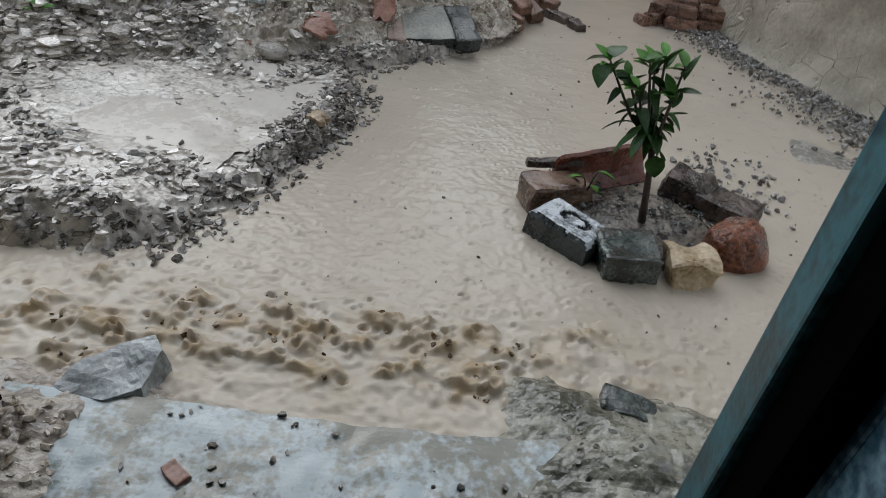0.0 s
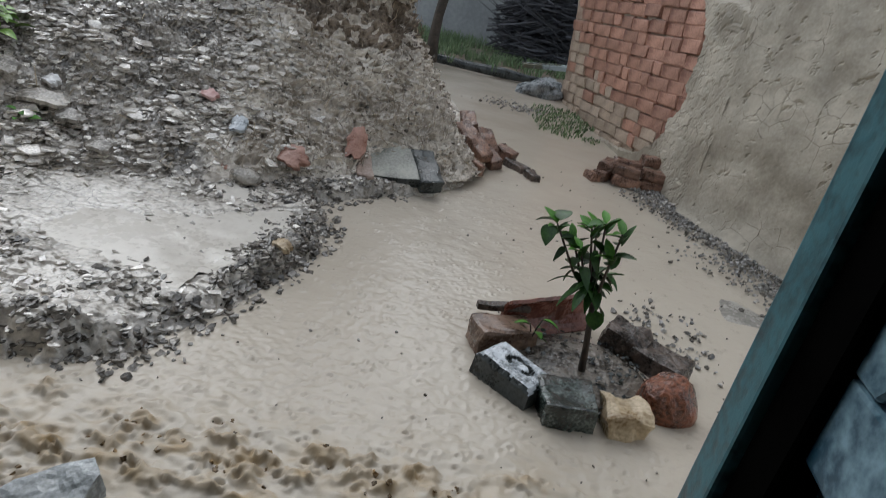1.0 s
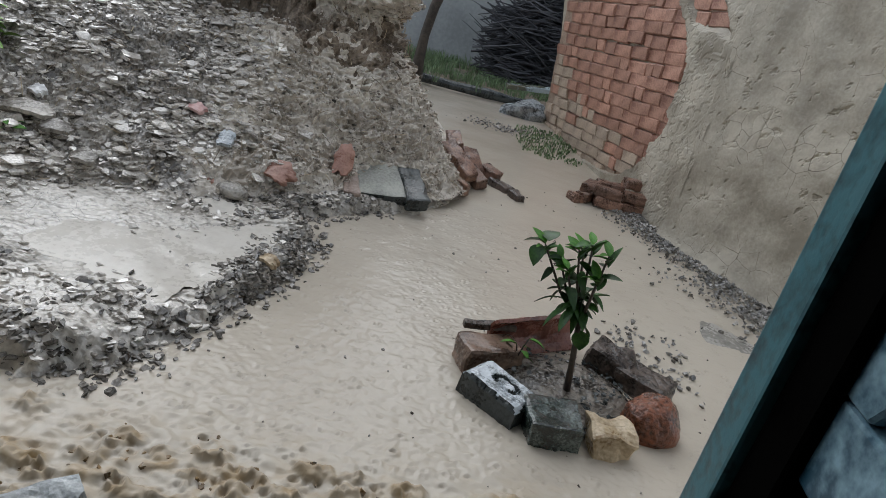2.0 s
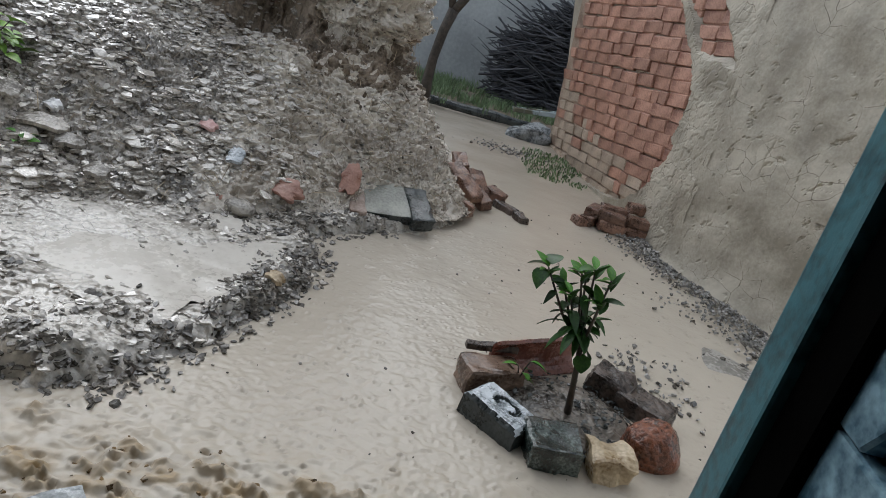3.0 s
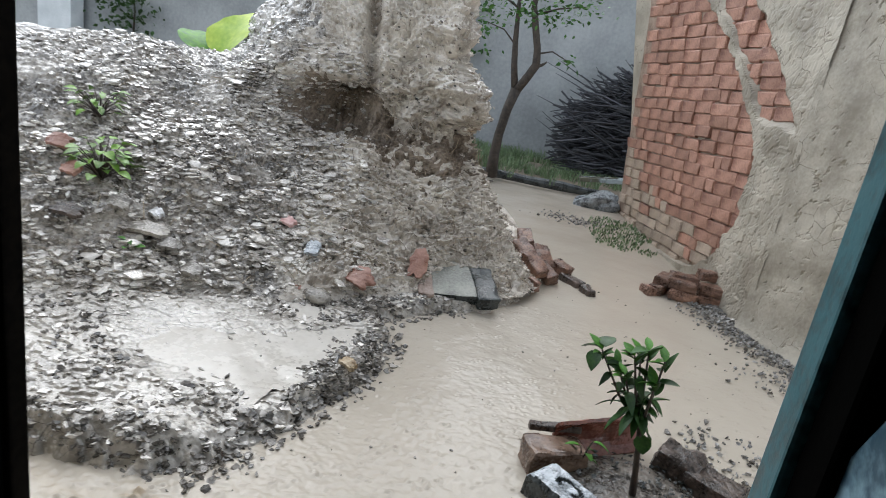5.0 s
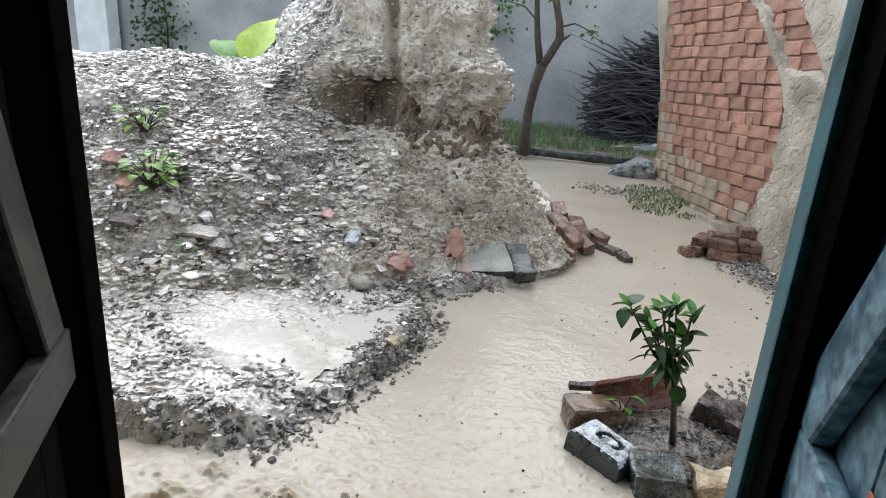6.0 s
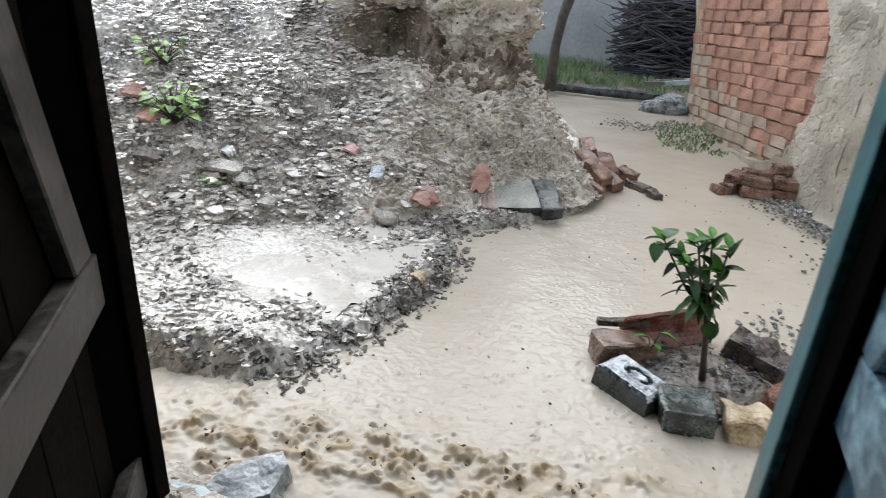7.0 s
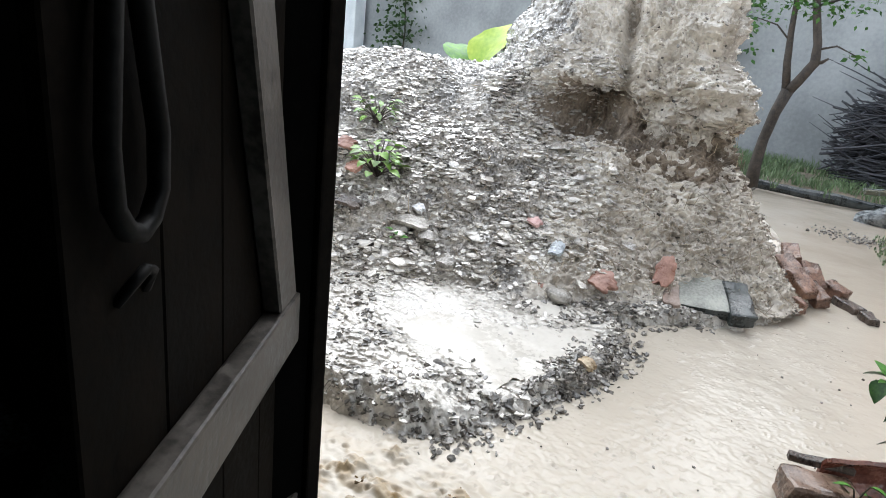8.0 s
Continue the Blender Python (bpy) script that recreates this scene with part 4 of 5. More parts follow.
# ---- planting ring ----
def bevel_hole_block():
    """A cast block with an oval frog in its top."""
    sx, sy, sz = 0.25, 0.155, 0.085
    b = bmesh.new()
    n, m = 44, 26
    g = []
    for i in range(n):
        row = []
        for j in range(m):
            u, v = i / (n - 1) * 2 - 1, j / (m - 1) * 2 - 1
            x, y = u * sx / 2, v * sy / 2
            z = sz
            e = max(abs(u) ** 1, abs(v))
            rim = ((x - 0.01) / 0.055) ** 2 + ((y - 0.008) / 0.03) ** 2
            if 0.45 < rim < 1.25:
                z -= 0.024 * (1 - abs(rim - 0.85) / 0.4) * (1 if y > -0.012 else 0.35)
            z -= 0.016 * max(0, e - 0.86) / 0.14
            z += 0.004 * noise.noise((x * 30, y * 30, 2)) + 0.002 * noise.noise((x * 90, y * 90, 1))
            row.append(b.verts.new((x * (1 + 0.02 * noise.noise((y * 20, 0, 3))), y * (1 + 0.06 * noise.noise((x * 14, 0, 7))), z)))
        g.append(row)
    for i in range(n - 1):
        for j in range(m - 1):
            b.faces.new((g[i][j], g[i + 1][j], g[i + 1][j + 1], g[i][j + 1]))
    rim = [g[i][0] for i in range(n)] + [g[-1][j] for j in range(1, m)] + [g[i][-1] for i in range(n - 2, -1, -1)] + [g[0][j] for j in range(m - 2, 0, -1)]
    low = [b.verts.new((v.co.x * 1.03, v.co.y * 1.05, -0.03)) for v in rim]
    for k in range(len(rim)):
        b.faces.new((rim[k], low[k], low[(k + 1) % len(rim)], rim[(k + 1) % len(rim)]))
    b.faces.new(low[::-1])
    return b


def shade_sides(ob, limit):
    """Paints the sides and steep groove faces of a block dark, as their shade."""
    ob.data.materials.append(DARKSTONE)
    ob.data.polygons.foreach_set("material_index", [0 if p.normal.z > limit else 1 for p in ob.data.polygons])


RING = "stones round the young plant"
shade_sides(solid("concrete_block", bevel_hole_block(), GREYSTONE, "pale grey cast block with an oval groove on top", "block", pose(0.185, 1.622, 0.0, 0, 4, -36) @ Matrix.Diagonal((0.88, 0.88, 0.95, 1)), RING), 0.7)
solid("dark_block", block(0.165, 0.15, 0.1, 3, 0.008, 5, 0.012, 0.004), GREENSTONE, "dark greenish wet block in the ring", "block", pose(0.357, 1.54, -0.015, 2, -3, 10), RING)
b = block(0.135, 0.115, 0.1, 5, 0.022, 4, 0.012, 0.005)
for v in b.verts:
    v.co.x *= 1.12 - 2.0 * (0.1 - v.co.z)
    v.co.z -= 0.25 * max(0.0, -v.co.y - 0.02)
solid("buff_stone", b, YELLOWSTONE, "buff yellow broken stone in the ring", "stone", pose(0.535, 1.55, -0.02, 0, 0, 14), RING)
solid("red_stone", boulder(0.21, 0.18, 0.16, 8, 0.2, 4, 0.6), REDSTONE, "rounded reddish brown stone in the ring", "stone", pose(0.69, 1.69, -0.03, 0, 0, 30), RING)
solid("brown_brick", block(0.19, 0.12, 0.085, 11, 0.012, 4, 0.014, 0.005), BROWNSTONE, "dark brown broken brick lying in the ring", "brick", pose(0.71, 1.92, -0.01, 4, 0, -36), RING)
solid("brown_brick", block(0.16, 0.11, 0.1, 14, 0.016, 4, 0.016, 0.006), BROWNSTONE, "dark brown brick end leaning in the ring", "brick", pose(0.575, 2.0, 0.0, 8, 12, -25), RING)
solid("small_stone", boulder(0.12, 0.1, 0.07, 17, 0.3, 2, 0.5), BROWNSTONE, "small brown stone behind the ring", "stone", pose(0.66, 2.11, -0.01), RING)
solid("tan_brick", block(0.22, 0.12, 0.1, 21, 0.008, 4, 0.014, 0.004), surface("tan_brick", (0.09, 0.055, 0.038), (0.27, 0.18, 0.13), 9, (0.2, 0.45), 0.5, 90, 0.5, 0.005), "tan wet brick on edge in the ring", "brick", pose(0.135, 1.83, -0.01, 0, 3, 28), RING)
solid("wood_scrap", block(0.2, 0.035, 0.025, 23, 0.006, 3, 0.006, 0.003), BROWNSTONE, "thin split piece of wood on the brick", "wood", pose(0.125, 1.93, 0.085, 0, 0, 22))


def curved_tile():
    """Half-round roof tile standing on its long edge."""
    b = bmesh.new()
    n, m = 18, 12
    g = {}
    for s, r in ((0, 0.085), (1, 0.098)):
        for i in range(n):
            for j in range(m):
                a = radians(-62 + 124 * j / (m - 1))
                x = -0.19 + 0.38 * i / (n - 1)
                k = 0.004 * noise.noise((x * 20, a * 3, s))
                g[s, i, j] = b.verts.new((x, (r + k) * math.cos(a) - 0.06, (r + k) * math.sin(a) + 0.04))
    for i in range(n - 1):
        for j in range(m - 1):
            b.faces.new((g[0, i, j], g[0, i + 1, j], g[0, i + 1, j + 1], g[0, i, j + 1]))
            b.faces.new((g[1, i, j], g[1, i, j + 1], g[1, i + 1, j + 1], g[1, i + 1, j]))
    for i in range(n - 1):
        for j in (0, m - 1):
            b.faces.new((g[0, i, j], g[1, i, j], g[1, i + 1, j], g[0, i + 1, j]))
    for j in range(m - 1):
        for i in (0, n - 1):
            b.faces.new((g[0, i, j], g[0, i, j + 1], g[1, i, j + 1], g[1, i, j]))
    return b


REDTILE = surface("wet_red_tile", (0.13, 0.045, 0.03), (0.3, 0.12, 0.085), 10, (0.15, 0.4), 0.4, 80, 0.5, 0.005)
solid("roof_tile", curved_tile(), REDTILE, "wet dark red curved roof tile on edge behind the plant", "tile", pose(0.3, 2.0, 0.035, 0, -2, 34), RING)


def soil():
    b = bmesh.new()
    n, m = 30, 60
    c = b.verts.new((0, 0, 0.05))
    rings = []
    for i in range(1, n + 1):
        ring = []
        for k in range(m):
            a = 2 * math.pi * k / m
            r = i / n
            x, y = 0.27 * r * math.cos(a), 0.25 * r * math.sin(a)
            ring.append(b.verts.new((x, y, 0.045 * (1 - r ** 4) - 0.02 * (r ** 4) + 0.007 * crumbs(x, y, 0, 30) * (0.3 + 0.7 * (noise.noise((x * 6, y * 6, 3)) > -0.1)))))
        rings.append(ring)
    for k in range(m):
        b.faces.new((c, rings[0][k], rings[0][(k + 1) % m]))
    for r0, r1 in zip(rings, rings[1:]):
        for k in range(m):
            b.faces.new((r0[k], r1[k], r1[(k + 1) % m], r0[(k + 1) % m]))
    return b


solid("planting_soil", soil(), SOIL, "wet mud and crumbs inside the stone ring", "soil", pose(0.42, 1.78, 0.0), kind="structure")
spots = []
for k in range(330):
    a, r = rnd.uniform(0, 6.3), 0.24 * math.sqrt(rnd.random())
    x, y = 0.42 + r * math.cos(a), 1.78 + r * math.sin(a)
    if math.hypot(x - 0.36, y - 1.72) < 0.09 or (x < 0.42 and rnd.random() < 0.5):
        continue
    spots.append(((x, y, 0.05 * (1 - (r / 0.26) ** 4) + 0.004), (0, 0, 1)))
flakes("ring_crumbs", DARKSTONE, spots, 0.013, "dark wet crumbs and chips on the soil", "rubble")


def young_plant():
    t = thing("young_plant", pose(0.415, 1.735, 0.03, 0, -13, 0), "young leafy shrub with dark stem growing in the stone ring", "plant")
    stem = [(0, 0, 0), (0.008, 0.0, 0.1), (0.018, 0.005, 0.2), (0.02, 0.0, 0.27)]
    b = tube(stem, [0.013, 0.011, 0.01, 0.009], 9)
    part("stem", rough(b, 0.04, 0.003, 3), STEM, t, smooth=True)
    tips = [(-0.1, 0.02, 0.52), (-0.05, 0.03, 0.47), (0.0, -0.02, 0.52), (0.045, 0.03, 0.52), (0.09, -0.01, 0.5), (0.02, 0.05, 0.5), (-0.03, -0.03, 0.46), (0.06, -0.05, 0.44)]
    leaves = [leaf_mesh("leaf", LEAF, 0.078, 0.03, d * 1.4, f, 6, 0.03) for d, f in ((0.25, 0.3), (0.5, 0.2), (0.1, 0.45))]
    young = leaf_mesh("leaf", YOUNG_LEAF, 0.07, 0.03, 0.2, 0.4, 6, 0.03)
    for tip in tips:
        base_, tip = Vector((0.02, 0, 0.26)), Vector(tip)
        mid = base_.lerp(tip, 0.5) + Vector((0, 0, -0.02)) + (tip - base_).cross(Vector((0, 1, 0))) * 0.02
        part("branch", tube([tuple(base_), tuple(mid), tuple(tip)], [0.007, 0.005, 0.003], 6), STEM, t, smooth=True)
        for k in range(7):
            f = 0.25 + 0.75 * k / 6
            p = base_.lerp(mid, f * 2) if f < 0.5 else mid.lerp(tip, f * 2 - 1)
            a = k * 2.4 + rnd.uniform(-0.5, 0.5) + tip.x * 9
            mesh = young if k >= 6 and rnd.random() < 0.7 else rnd.choice(leaves)
            up = 0.5 if k >= 6 else rnd.uniform(-0.6, 0.3)
            piece("leaf", mesh, t, Matrix.Translation(p) @ Euler((up, rnd.uniform(-0.5, 0.5), a)).to_matrix().to_4x4() @ Matrix.Scale(rnd.uniform(0.6, 1.1), 4))
    for tip in tips:
        for k in range(4):
            piece("leaf", young if k < 2 else leaves[2], t, Matrix.Translation(Vector(tip) - Vector((0, 0, 0.012 * k))) @ Euler((rnd.uniform(0.5, 1.15), rnd.uniform(-0.3, 0.3), k * 1.7 + rnd.uniform(0, 1))).to_matrix().to_4x4() @ Matrix.Scale(rnd.uniform(0.7, 1.0), 4))
    broad = leaf_mesh("leaf", LEAF, 0.065, 0.055, 0.4, 0.3, 6, 0.02)
    for p, e in (((-0.1, 0.02, 0.525), (0.3, 0.3, 1.2)), ((-0.11, 0.01, 0.52), (-0.6, 0, 2.5)), ((-0.09, 0.02, 0.53), (0.5, 0, -0.3)), ((0.03, -0.01, 0.27), (-0.9, 0.2, -1.4)), ((0.03, 0, 0.24), (-1.1, 0, 3.0)), ((0.0, -0.02, 0.3), (-0.5, 0.1, 1.5))):
        piece("leaf", broad, t, Matrix.Translation(p) @ Euler(e).to_matrix().to_4x4())
    dark = leaf_mesh("leaf", LEAF, 0.085, 0.028, 0.5, 0.3, 6)
    for k in range(9):
        piece("leaf", dark, t, Matrix.Translation((0.02 - 0.02 * (k % 3), 0, 0.29 + 0.012 * k)) @ Euler((rnd.uniform(-0.6, 0.2), 0, k * 0.9)).to_matrix().to_4x4())


young_plant()
tuft("seedling", pose(0.235, 1.83, 0.04), 6, 0.055, 0.032, 0.03, 0.1, YOUNG_LEAF, "pale green seedling inside the stone ring", "plant")

# ---- loose bricks and tiles ----
PILE = "bricks stacked by the wall"
LOOSE = surface("loose_brick", (0.09, 0.05, 0.036), (0.32, 0.185, 0.13), 12, (0.25, 0.5), 0.7, 100, 0.6, 0.01, per_piece=0.35)
for k, (x, y, z, rx, ry, rz, lx) in enumerate(((0.78, 4.2, 0.0, 0, 0, -4, 0.22), (1.0, 4.24, 0.0, 0, 0, 4, 0.2), (0.76, 4.22, 0.075, 0, 2, -6, 0.23), (0.99, 4.25, 0.075, 0, 0, 8, 0.19), (0.97, 4.36, 0.15, 0, 0, 20, 0.16), (0.6, 4.26, 0.0, 0, 0, 70, 0.2), (0.63, 4.28, 0.07, 0, -8, 60, 0.17), (0.8, 4.38, 0.08, 0, 0, 2, 0.23), (0.72, 4.37, 0.0, 0, 0, 5, 0.23), (0.52, 4.2, -0.02, 0, 10, 30, 0.12))):
    solid("brick", block(lx * 0.86, 0.1, 0.066, 30 + k, 0.012, 3, 0.014, 0.005), LOOSE, "wet weathered brick in a low stack by the wall", "brick", pose(1.02 + (x - 1.0) * 0.84, y, z * 0.9, rx, ry, rz + rnd.uniform(-9, 9)), PILE)
HEAP = "broken bricks at the foot of the mound"
for k, (x, y, z, rx, ry, rz, lx, ly) in enumerate(((-0.22, 3.98, 0.1, 20, 25, -50, 0.22, 0.1), (-0.15, 3.86, 0.07, 10, 28, -40, 0.2, 0.1), (-0.12, 4.08, 0.06, 0, 30, -60, 0.2, 0.11), (-0.06, 3.93, 0.0, 14, 20, -45, 0.18, 0.1), (-0.25, 4.15, 0.16, 15, 20, -70, 0.16, 0.1), (-0.16, 3.66, 0.0, 0, 10, -30, 0.2, 0.05), (-0.3, 3.52, 0.02, 0, 10, -40, 0.15, 0.06), (0.03, 4.12, -0.01, 0, 8, -35, 0.14, 0.1))):
    solid("broken_brick", block(lx, ly, 0.07, 50 + k, 0.012, 3, 0.012, 0.005), LOOSE, "broken red-brown brick in a slumped heap", "brick", pose(x - 0.03, y, z * 0.9 + 0.025, rx, ry, rz), HEAP)
solid("flat_stone", block(0.17, 0.09, 0.05, 61, 0.012, 3, 0.012, 0.004), BROWNSTONE, "brown flat stone lying in the runoff", "stone", pose(0.09, 4.0, -0.01, 0, 4, -42))
solid("flat_stone", block(0.12, 0.07, 0.05, 62, 0.012, 3, 0.012, 0.004), BROWNSTONE, "small dark stone lying in the runoff", "stone", pose(0.2, 3.86, -0.01, 0, 4, -60))
solid("dark_slab", block(0.13, 0.3, 0.07, 64, 0.01, 4, 0.012, 0.004), DARKSTONE, "dark wet stone slab half sunk in mud", "stone", pose(-0.395, 3.2, 0.07, 16, 0, 26))
shade_sides(solid("grey_slab", block(0.3, 0.32, 0.06, 66, 0.008, 4, 0.012, 0.004), surface("slab", (0.2, 0.205, 0.18), (0.45, 0.45, 0.4), 6, (0.4, 0.6), 0.5, 80, 0.5, 0.006), "flat grey wet slab half sunk in mud", "stone", pose(-0.56, 3.18, 0.085, 20, 0, 22)), 0.6)
solid("red_slab", block(0.09, 0.24, 0.05, 68, 0.01, 4, 0.01, 0.004), surface("faded_brick", (0.2, 0.14, 0.11), (0.42, 0.33, 0.28), 12, (0.3, 0.5), 0.5, 80, 0.5, 0.006), "faded red brick piece half sunk in mud", "brick", pose(-0.7, 3.03, 0.08, 14, 0, 24))


def shard(sx, sy, bend, seed):
    b = bmesh.new()
    n = 10
    top, low = [], []
    for i in range(n):
        a, c = [], []
        for j in range(n):
            u, v = i / (n - 1) * 2 - 1, j / (n - 1) * 2 - 1
            k = 1 + 0.3 * noise.noise((u * 2 + seed, v * 2, 0)) + 0.15 * noise.noise((u * 5 + seed, v * 5, 2))
            r = math.sqrt(1 - 0.35 * u * u * v * v)
            x, y = u * sx / 2 * k * r, v * sy / 2 * k * r
            z = bend * (1 - u * u) + 0.003 * noise.noise((x * 40, y * 40, seed))
            a.append(b.verts.new((x, y, z + 0.012)))
            c.append(b.verts.new((x, y, z - 0.006)))
        top.append(a)
        low.append(c)
    for i in range(n - 1):
        for j in range(n - 1):
            b.faces.new((top[i][j], top[i + 1][j], top[i + 1][j + 1], top[i][j + 1]))
            b.faces.new((low[i][j], low[i][j + 1], low[i + 1][j + 1], low[i + 1][j]))
    for i in range(n - 1):
        for (p0, p1, q0, q1) in ((top[i][0], top[i + 1][0], low[i][0], low[i + 1][0]), (top[i + 1][-1], top[i][-1], low[i + 1][-1], low[i][-1]), (top[0][i + 1], top[0][i], low[0][i + 1], low[0][i]), (top[-1][i], top[-1][i + 1], low[-1][i], low[-1][i + 1])):
            b.faces.new((p1, p0, q0, q1))
    return b


SHARDS = "terracotta shards along the foot of the mound"
solid("tile_shard", shard(0.1, 0.17, 0.025, 1), TERRACOTTA, "rounded pink-red terracotta shard leaning on the mud", "tile", pose(-0.755, 3.05, 0.2, 50, 6, 10), SHARDS)
solid("tile_shard", shard(0.16, 0.12, 0.025, 4), TERRACOTTA, "orange terracotta tile shard lying on the mud", "tile", pose(-0.985, 2.75, 0.15, 26, 8, -18), SHARDS)
solid("cobble", boulder(0.18, 0.11, 0.06, 7, 0.15, 3, 0.2), SHARD, "grey-brown rounded cobble at the edge of the puddle", "stone", pose(-1.13, 2.56, 0.06, 0, 0, -15))
solid("cobble", boulder(0.09, 0.06, 0.05, 9, 0.2, 2, 0.2), BROWNSTONE, "dark little cobble at the edge of the puddle", "stone", pose(-1.32, 2.5, 0.07))
solid("cobble", boulder(0.08, 0.06, 0.05, 12, 0.2, 2, 0.2), TERRACOTTA, "reddish little cobble at the edge of the puddle", "stone", pose(-1.24, 2.56, 0.07))
WHITE = surface("white_scrap", (0.6, 0.6, 0.6), (0.82, 0.82, 0.82), 20, (0.2, 0.4), 0.4, 60, 0.4, 0.004)
# pink colour of a shard that stands in for a lens reflection
PINK_GLINT = surface("pink_glint", (0.55, 0.3, 0.28), (0.7, 0.48, 0.45), 20, (0.3, 0.5), 0.4, 60, 0.4, 0.004)
for k, (x, y, z, sx, sy, rx, rz, mat, what) in enumerate((
        (-1.64, 2.27, 0.165, 0.14, 0.1, 14, -6, SHARD, "grey-brown"), (-1.25, 2.73, 0.245, 0.1, 0.12, 28, 10, GREYSTONE, "pale grey"), (-1.44, 2.8, 0.335, 0.13, 0.07, 25, -20, PINK_GLINT, "painted pink glint as a"),
        (-1.93, 2.33, 0.285, 0.28, 0.12, 12, 14, SHARD, "dark grey"), (-1.8, 2.32, 0.24, 0.15, 0.1, 18, 34, SHARD, "dark grey"), (-1.96, 2.43, 0.34, 0.12, 0.07, 20, -25, WHITE, "crumpled white"),
        (-2.08, 2.32, 0.39, 0.15, 0.1, 30, 5, SHARD, "grey-brown"), (-2.5, 2.4, 0.6, 0.16, 0.1, 35, 8, TERRACOTTA, "reddish brown"), (-2.36, 2.33, 0.5, 0.14, 0.1, 32, -12, TERRACOTTA, "reddish"), (-2.2, 2.13, 0.36, 0.2, 0.1, 16, 4, BROWNSTONE, "brown"), (-0.72, 1.98, 0.075, 0.1, 0.06, 10, -20, YELLOWSTONE, "buff"))):
    solid("flat_shard", shard(sx * 0.75, sy * 0.8, 0.012, 20 + k), mat, what + " flat shard lying on the wet clay", "shard", pose(x, y, z + 0.008, rx, 4, rz), "flat shards on the slope")

# gravel along the plastered wall
spots = []
while len(spots) < 2600:
    y = rnd.uniform(2.1, 4.3)
    wx = float(np.interp(y, (2.35, 3.85, 6.85), (2.05, 1.2, 0.47)))
    x = wx - 0.04 - abs(rnd.gauss(0, 0.15)) * (1.5 if y < 3.2 else 0.8)
    spots.append(((x, y, 0.012 * rnd.random() + 0.006), (0, 0, 1)))
for _ in range(110):
    spots.append(((rnd.uniform(0.62, 0.95), rnd.uniform(1.95, 2.4), 0.006), (0, 0, 1)))
for _ in range(160):
    spots.append(((rnd.gauss(0.0, 0.16), rnd.gauss(6.0, 0.12), 0.01), (0, 0, 1)))
dark_spots = [((p[0] + rnd.gauss(0, 0.05), p[1] + rnd.gauss(0, 0.05), p[2]), q) for p, q in rnd.sample(spots, 1300)]
flakes("dark_gravel", CLOD, dark_spots, 0.016, "dark chips and twigs washed against the wall foot", "gravel", 0.25)
flakes("gravel", surface("grey_gravel", (0.13, 0.125, 0.12), (0.36, 0.35, 0.335), 12, (0.15, 0.4), 0.4, 90, 0.6, 0.004, per_island=0.4, coat=0.4), spots, 0.014, "grey chips and gravel washed against the wall foot", "gravel", 0.3)
solid("silt_bar", lumpy(40, 60, 0.95, 1.95, 2.15, 4.35, -0.012, 9), surface("grey_silt", (0.22, 0.21, 0.19), (0.4, 0.38, 0.345), 6, (0.15, 0.4), 0.5, 60, 0.6, 0.006, coat=0.4), "thin grey silt bar along the plastered wall", "ground", kind="structure")

spots = []
for _ in range(170):
    x, y = rnd.uniform(-0.8, 1.4), rnd.uniform(1.2, 4.2)
    if signed(SHORE, x, y) < -0.03 and x < 1.25 - 0.1 * y:
        spots.append(((x, y, water_height(x, y) + 0.003), (0, 0, 1)))
flakes("floating_bits", CLOD, spots, 0.008, "dark bits of leaf and straw floating on the water", "debris", 0.25, 0.2)

# ---- doorstep ----
step = thing("doorstep", pose(0, 0, 0), "wet grey concrete doorstep with worn patches and painted bluish sheen", "step", kind="structure")


def doorstep_slab():
    b = bmesh.new()
    nx, ny = 150, 50
    g = []
    for i in range(nx):
        row = []
        x = -1.15 + 2.2 * i / (nx - 1)
        edge = float(np.interp(x, (-1.2, -0.64, -0.3, 0.03, 0.23, 0.42, 1.1), (0.68, 0.745, 0.775, 0.815, 0.86, 0.9, 0.98)))
        edge += 0.008 * noise.noise((x * 12, 0, 0)) + 0.004 * noise.noise((x * 40, 0, 0))
        for j in range(ny):
            y = 0.3 + (edge - 0.3) * j / (ny - 2) if j < ny - 1 else edge + 0.006
            z = 0.035 + 0.005 * noise.noise((x * 7, y * 7, 1)) + 0.003 * noise.noise((x * 25, y * 25, 2)) if j < ny - 1 else -0.05
            row.append(b.verts.new((x, y, z)))
        g.append(row)
    for i in range(nx - 1):
        for j in range(ny - 1):
            b.faces.new((g[i][j], g[i + 1][j], g[i + 1][j + 1], g[i][j + 1]))
    return b


part("slab", doorstep_slab(), CONCRETE, step)
WEDGE = surface("blue_grey_stone", (0.17, 0.185, 0.185), (0.42, 0.45, 0.46), 7, (0.12, 0.35), 0.5, 100, 0.5, 0.005, coat=0.2)
b = bmesh.new()
q = [(-0.14, -0.05), (-0.1, 0.02), (0.03, 0.085), (0.06, 0.05), (0.045, -0.05), (-0.02, -0.075)]
up = [b.verts.new((x * 0.97, y * 0.97, 0.04 + 0.2 * y + 0.05 * x)) for x, y in q]
mid = b.verts.new((-0.01, 0.01, 0.046))
dn = [b.verts.new((x * 1.08, y * 1.08, -0.02)) for x, y in q]
b.faces.new(dn[::-1])
for k in range(6):
    b.faces.new((up[k], up[(k + 1) % 6], mid))
    b.faces.new((dn[k], dn[(k + 1) % 6], up[(k + 1) % 6], up[k]))
bmesh.ops.triangulate(b, faces=b.faces)
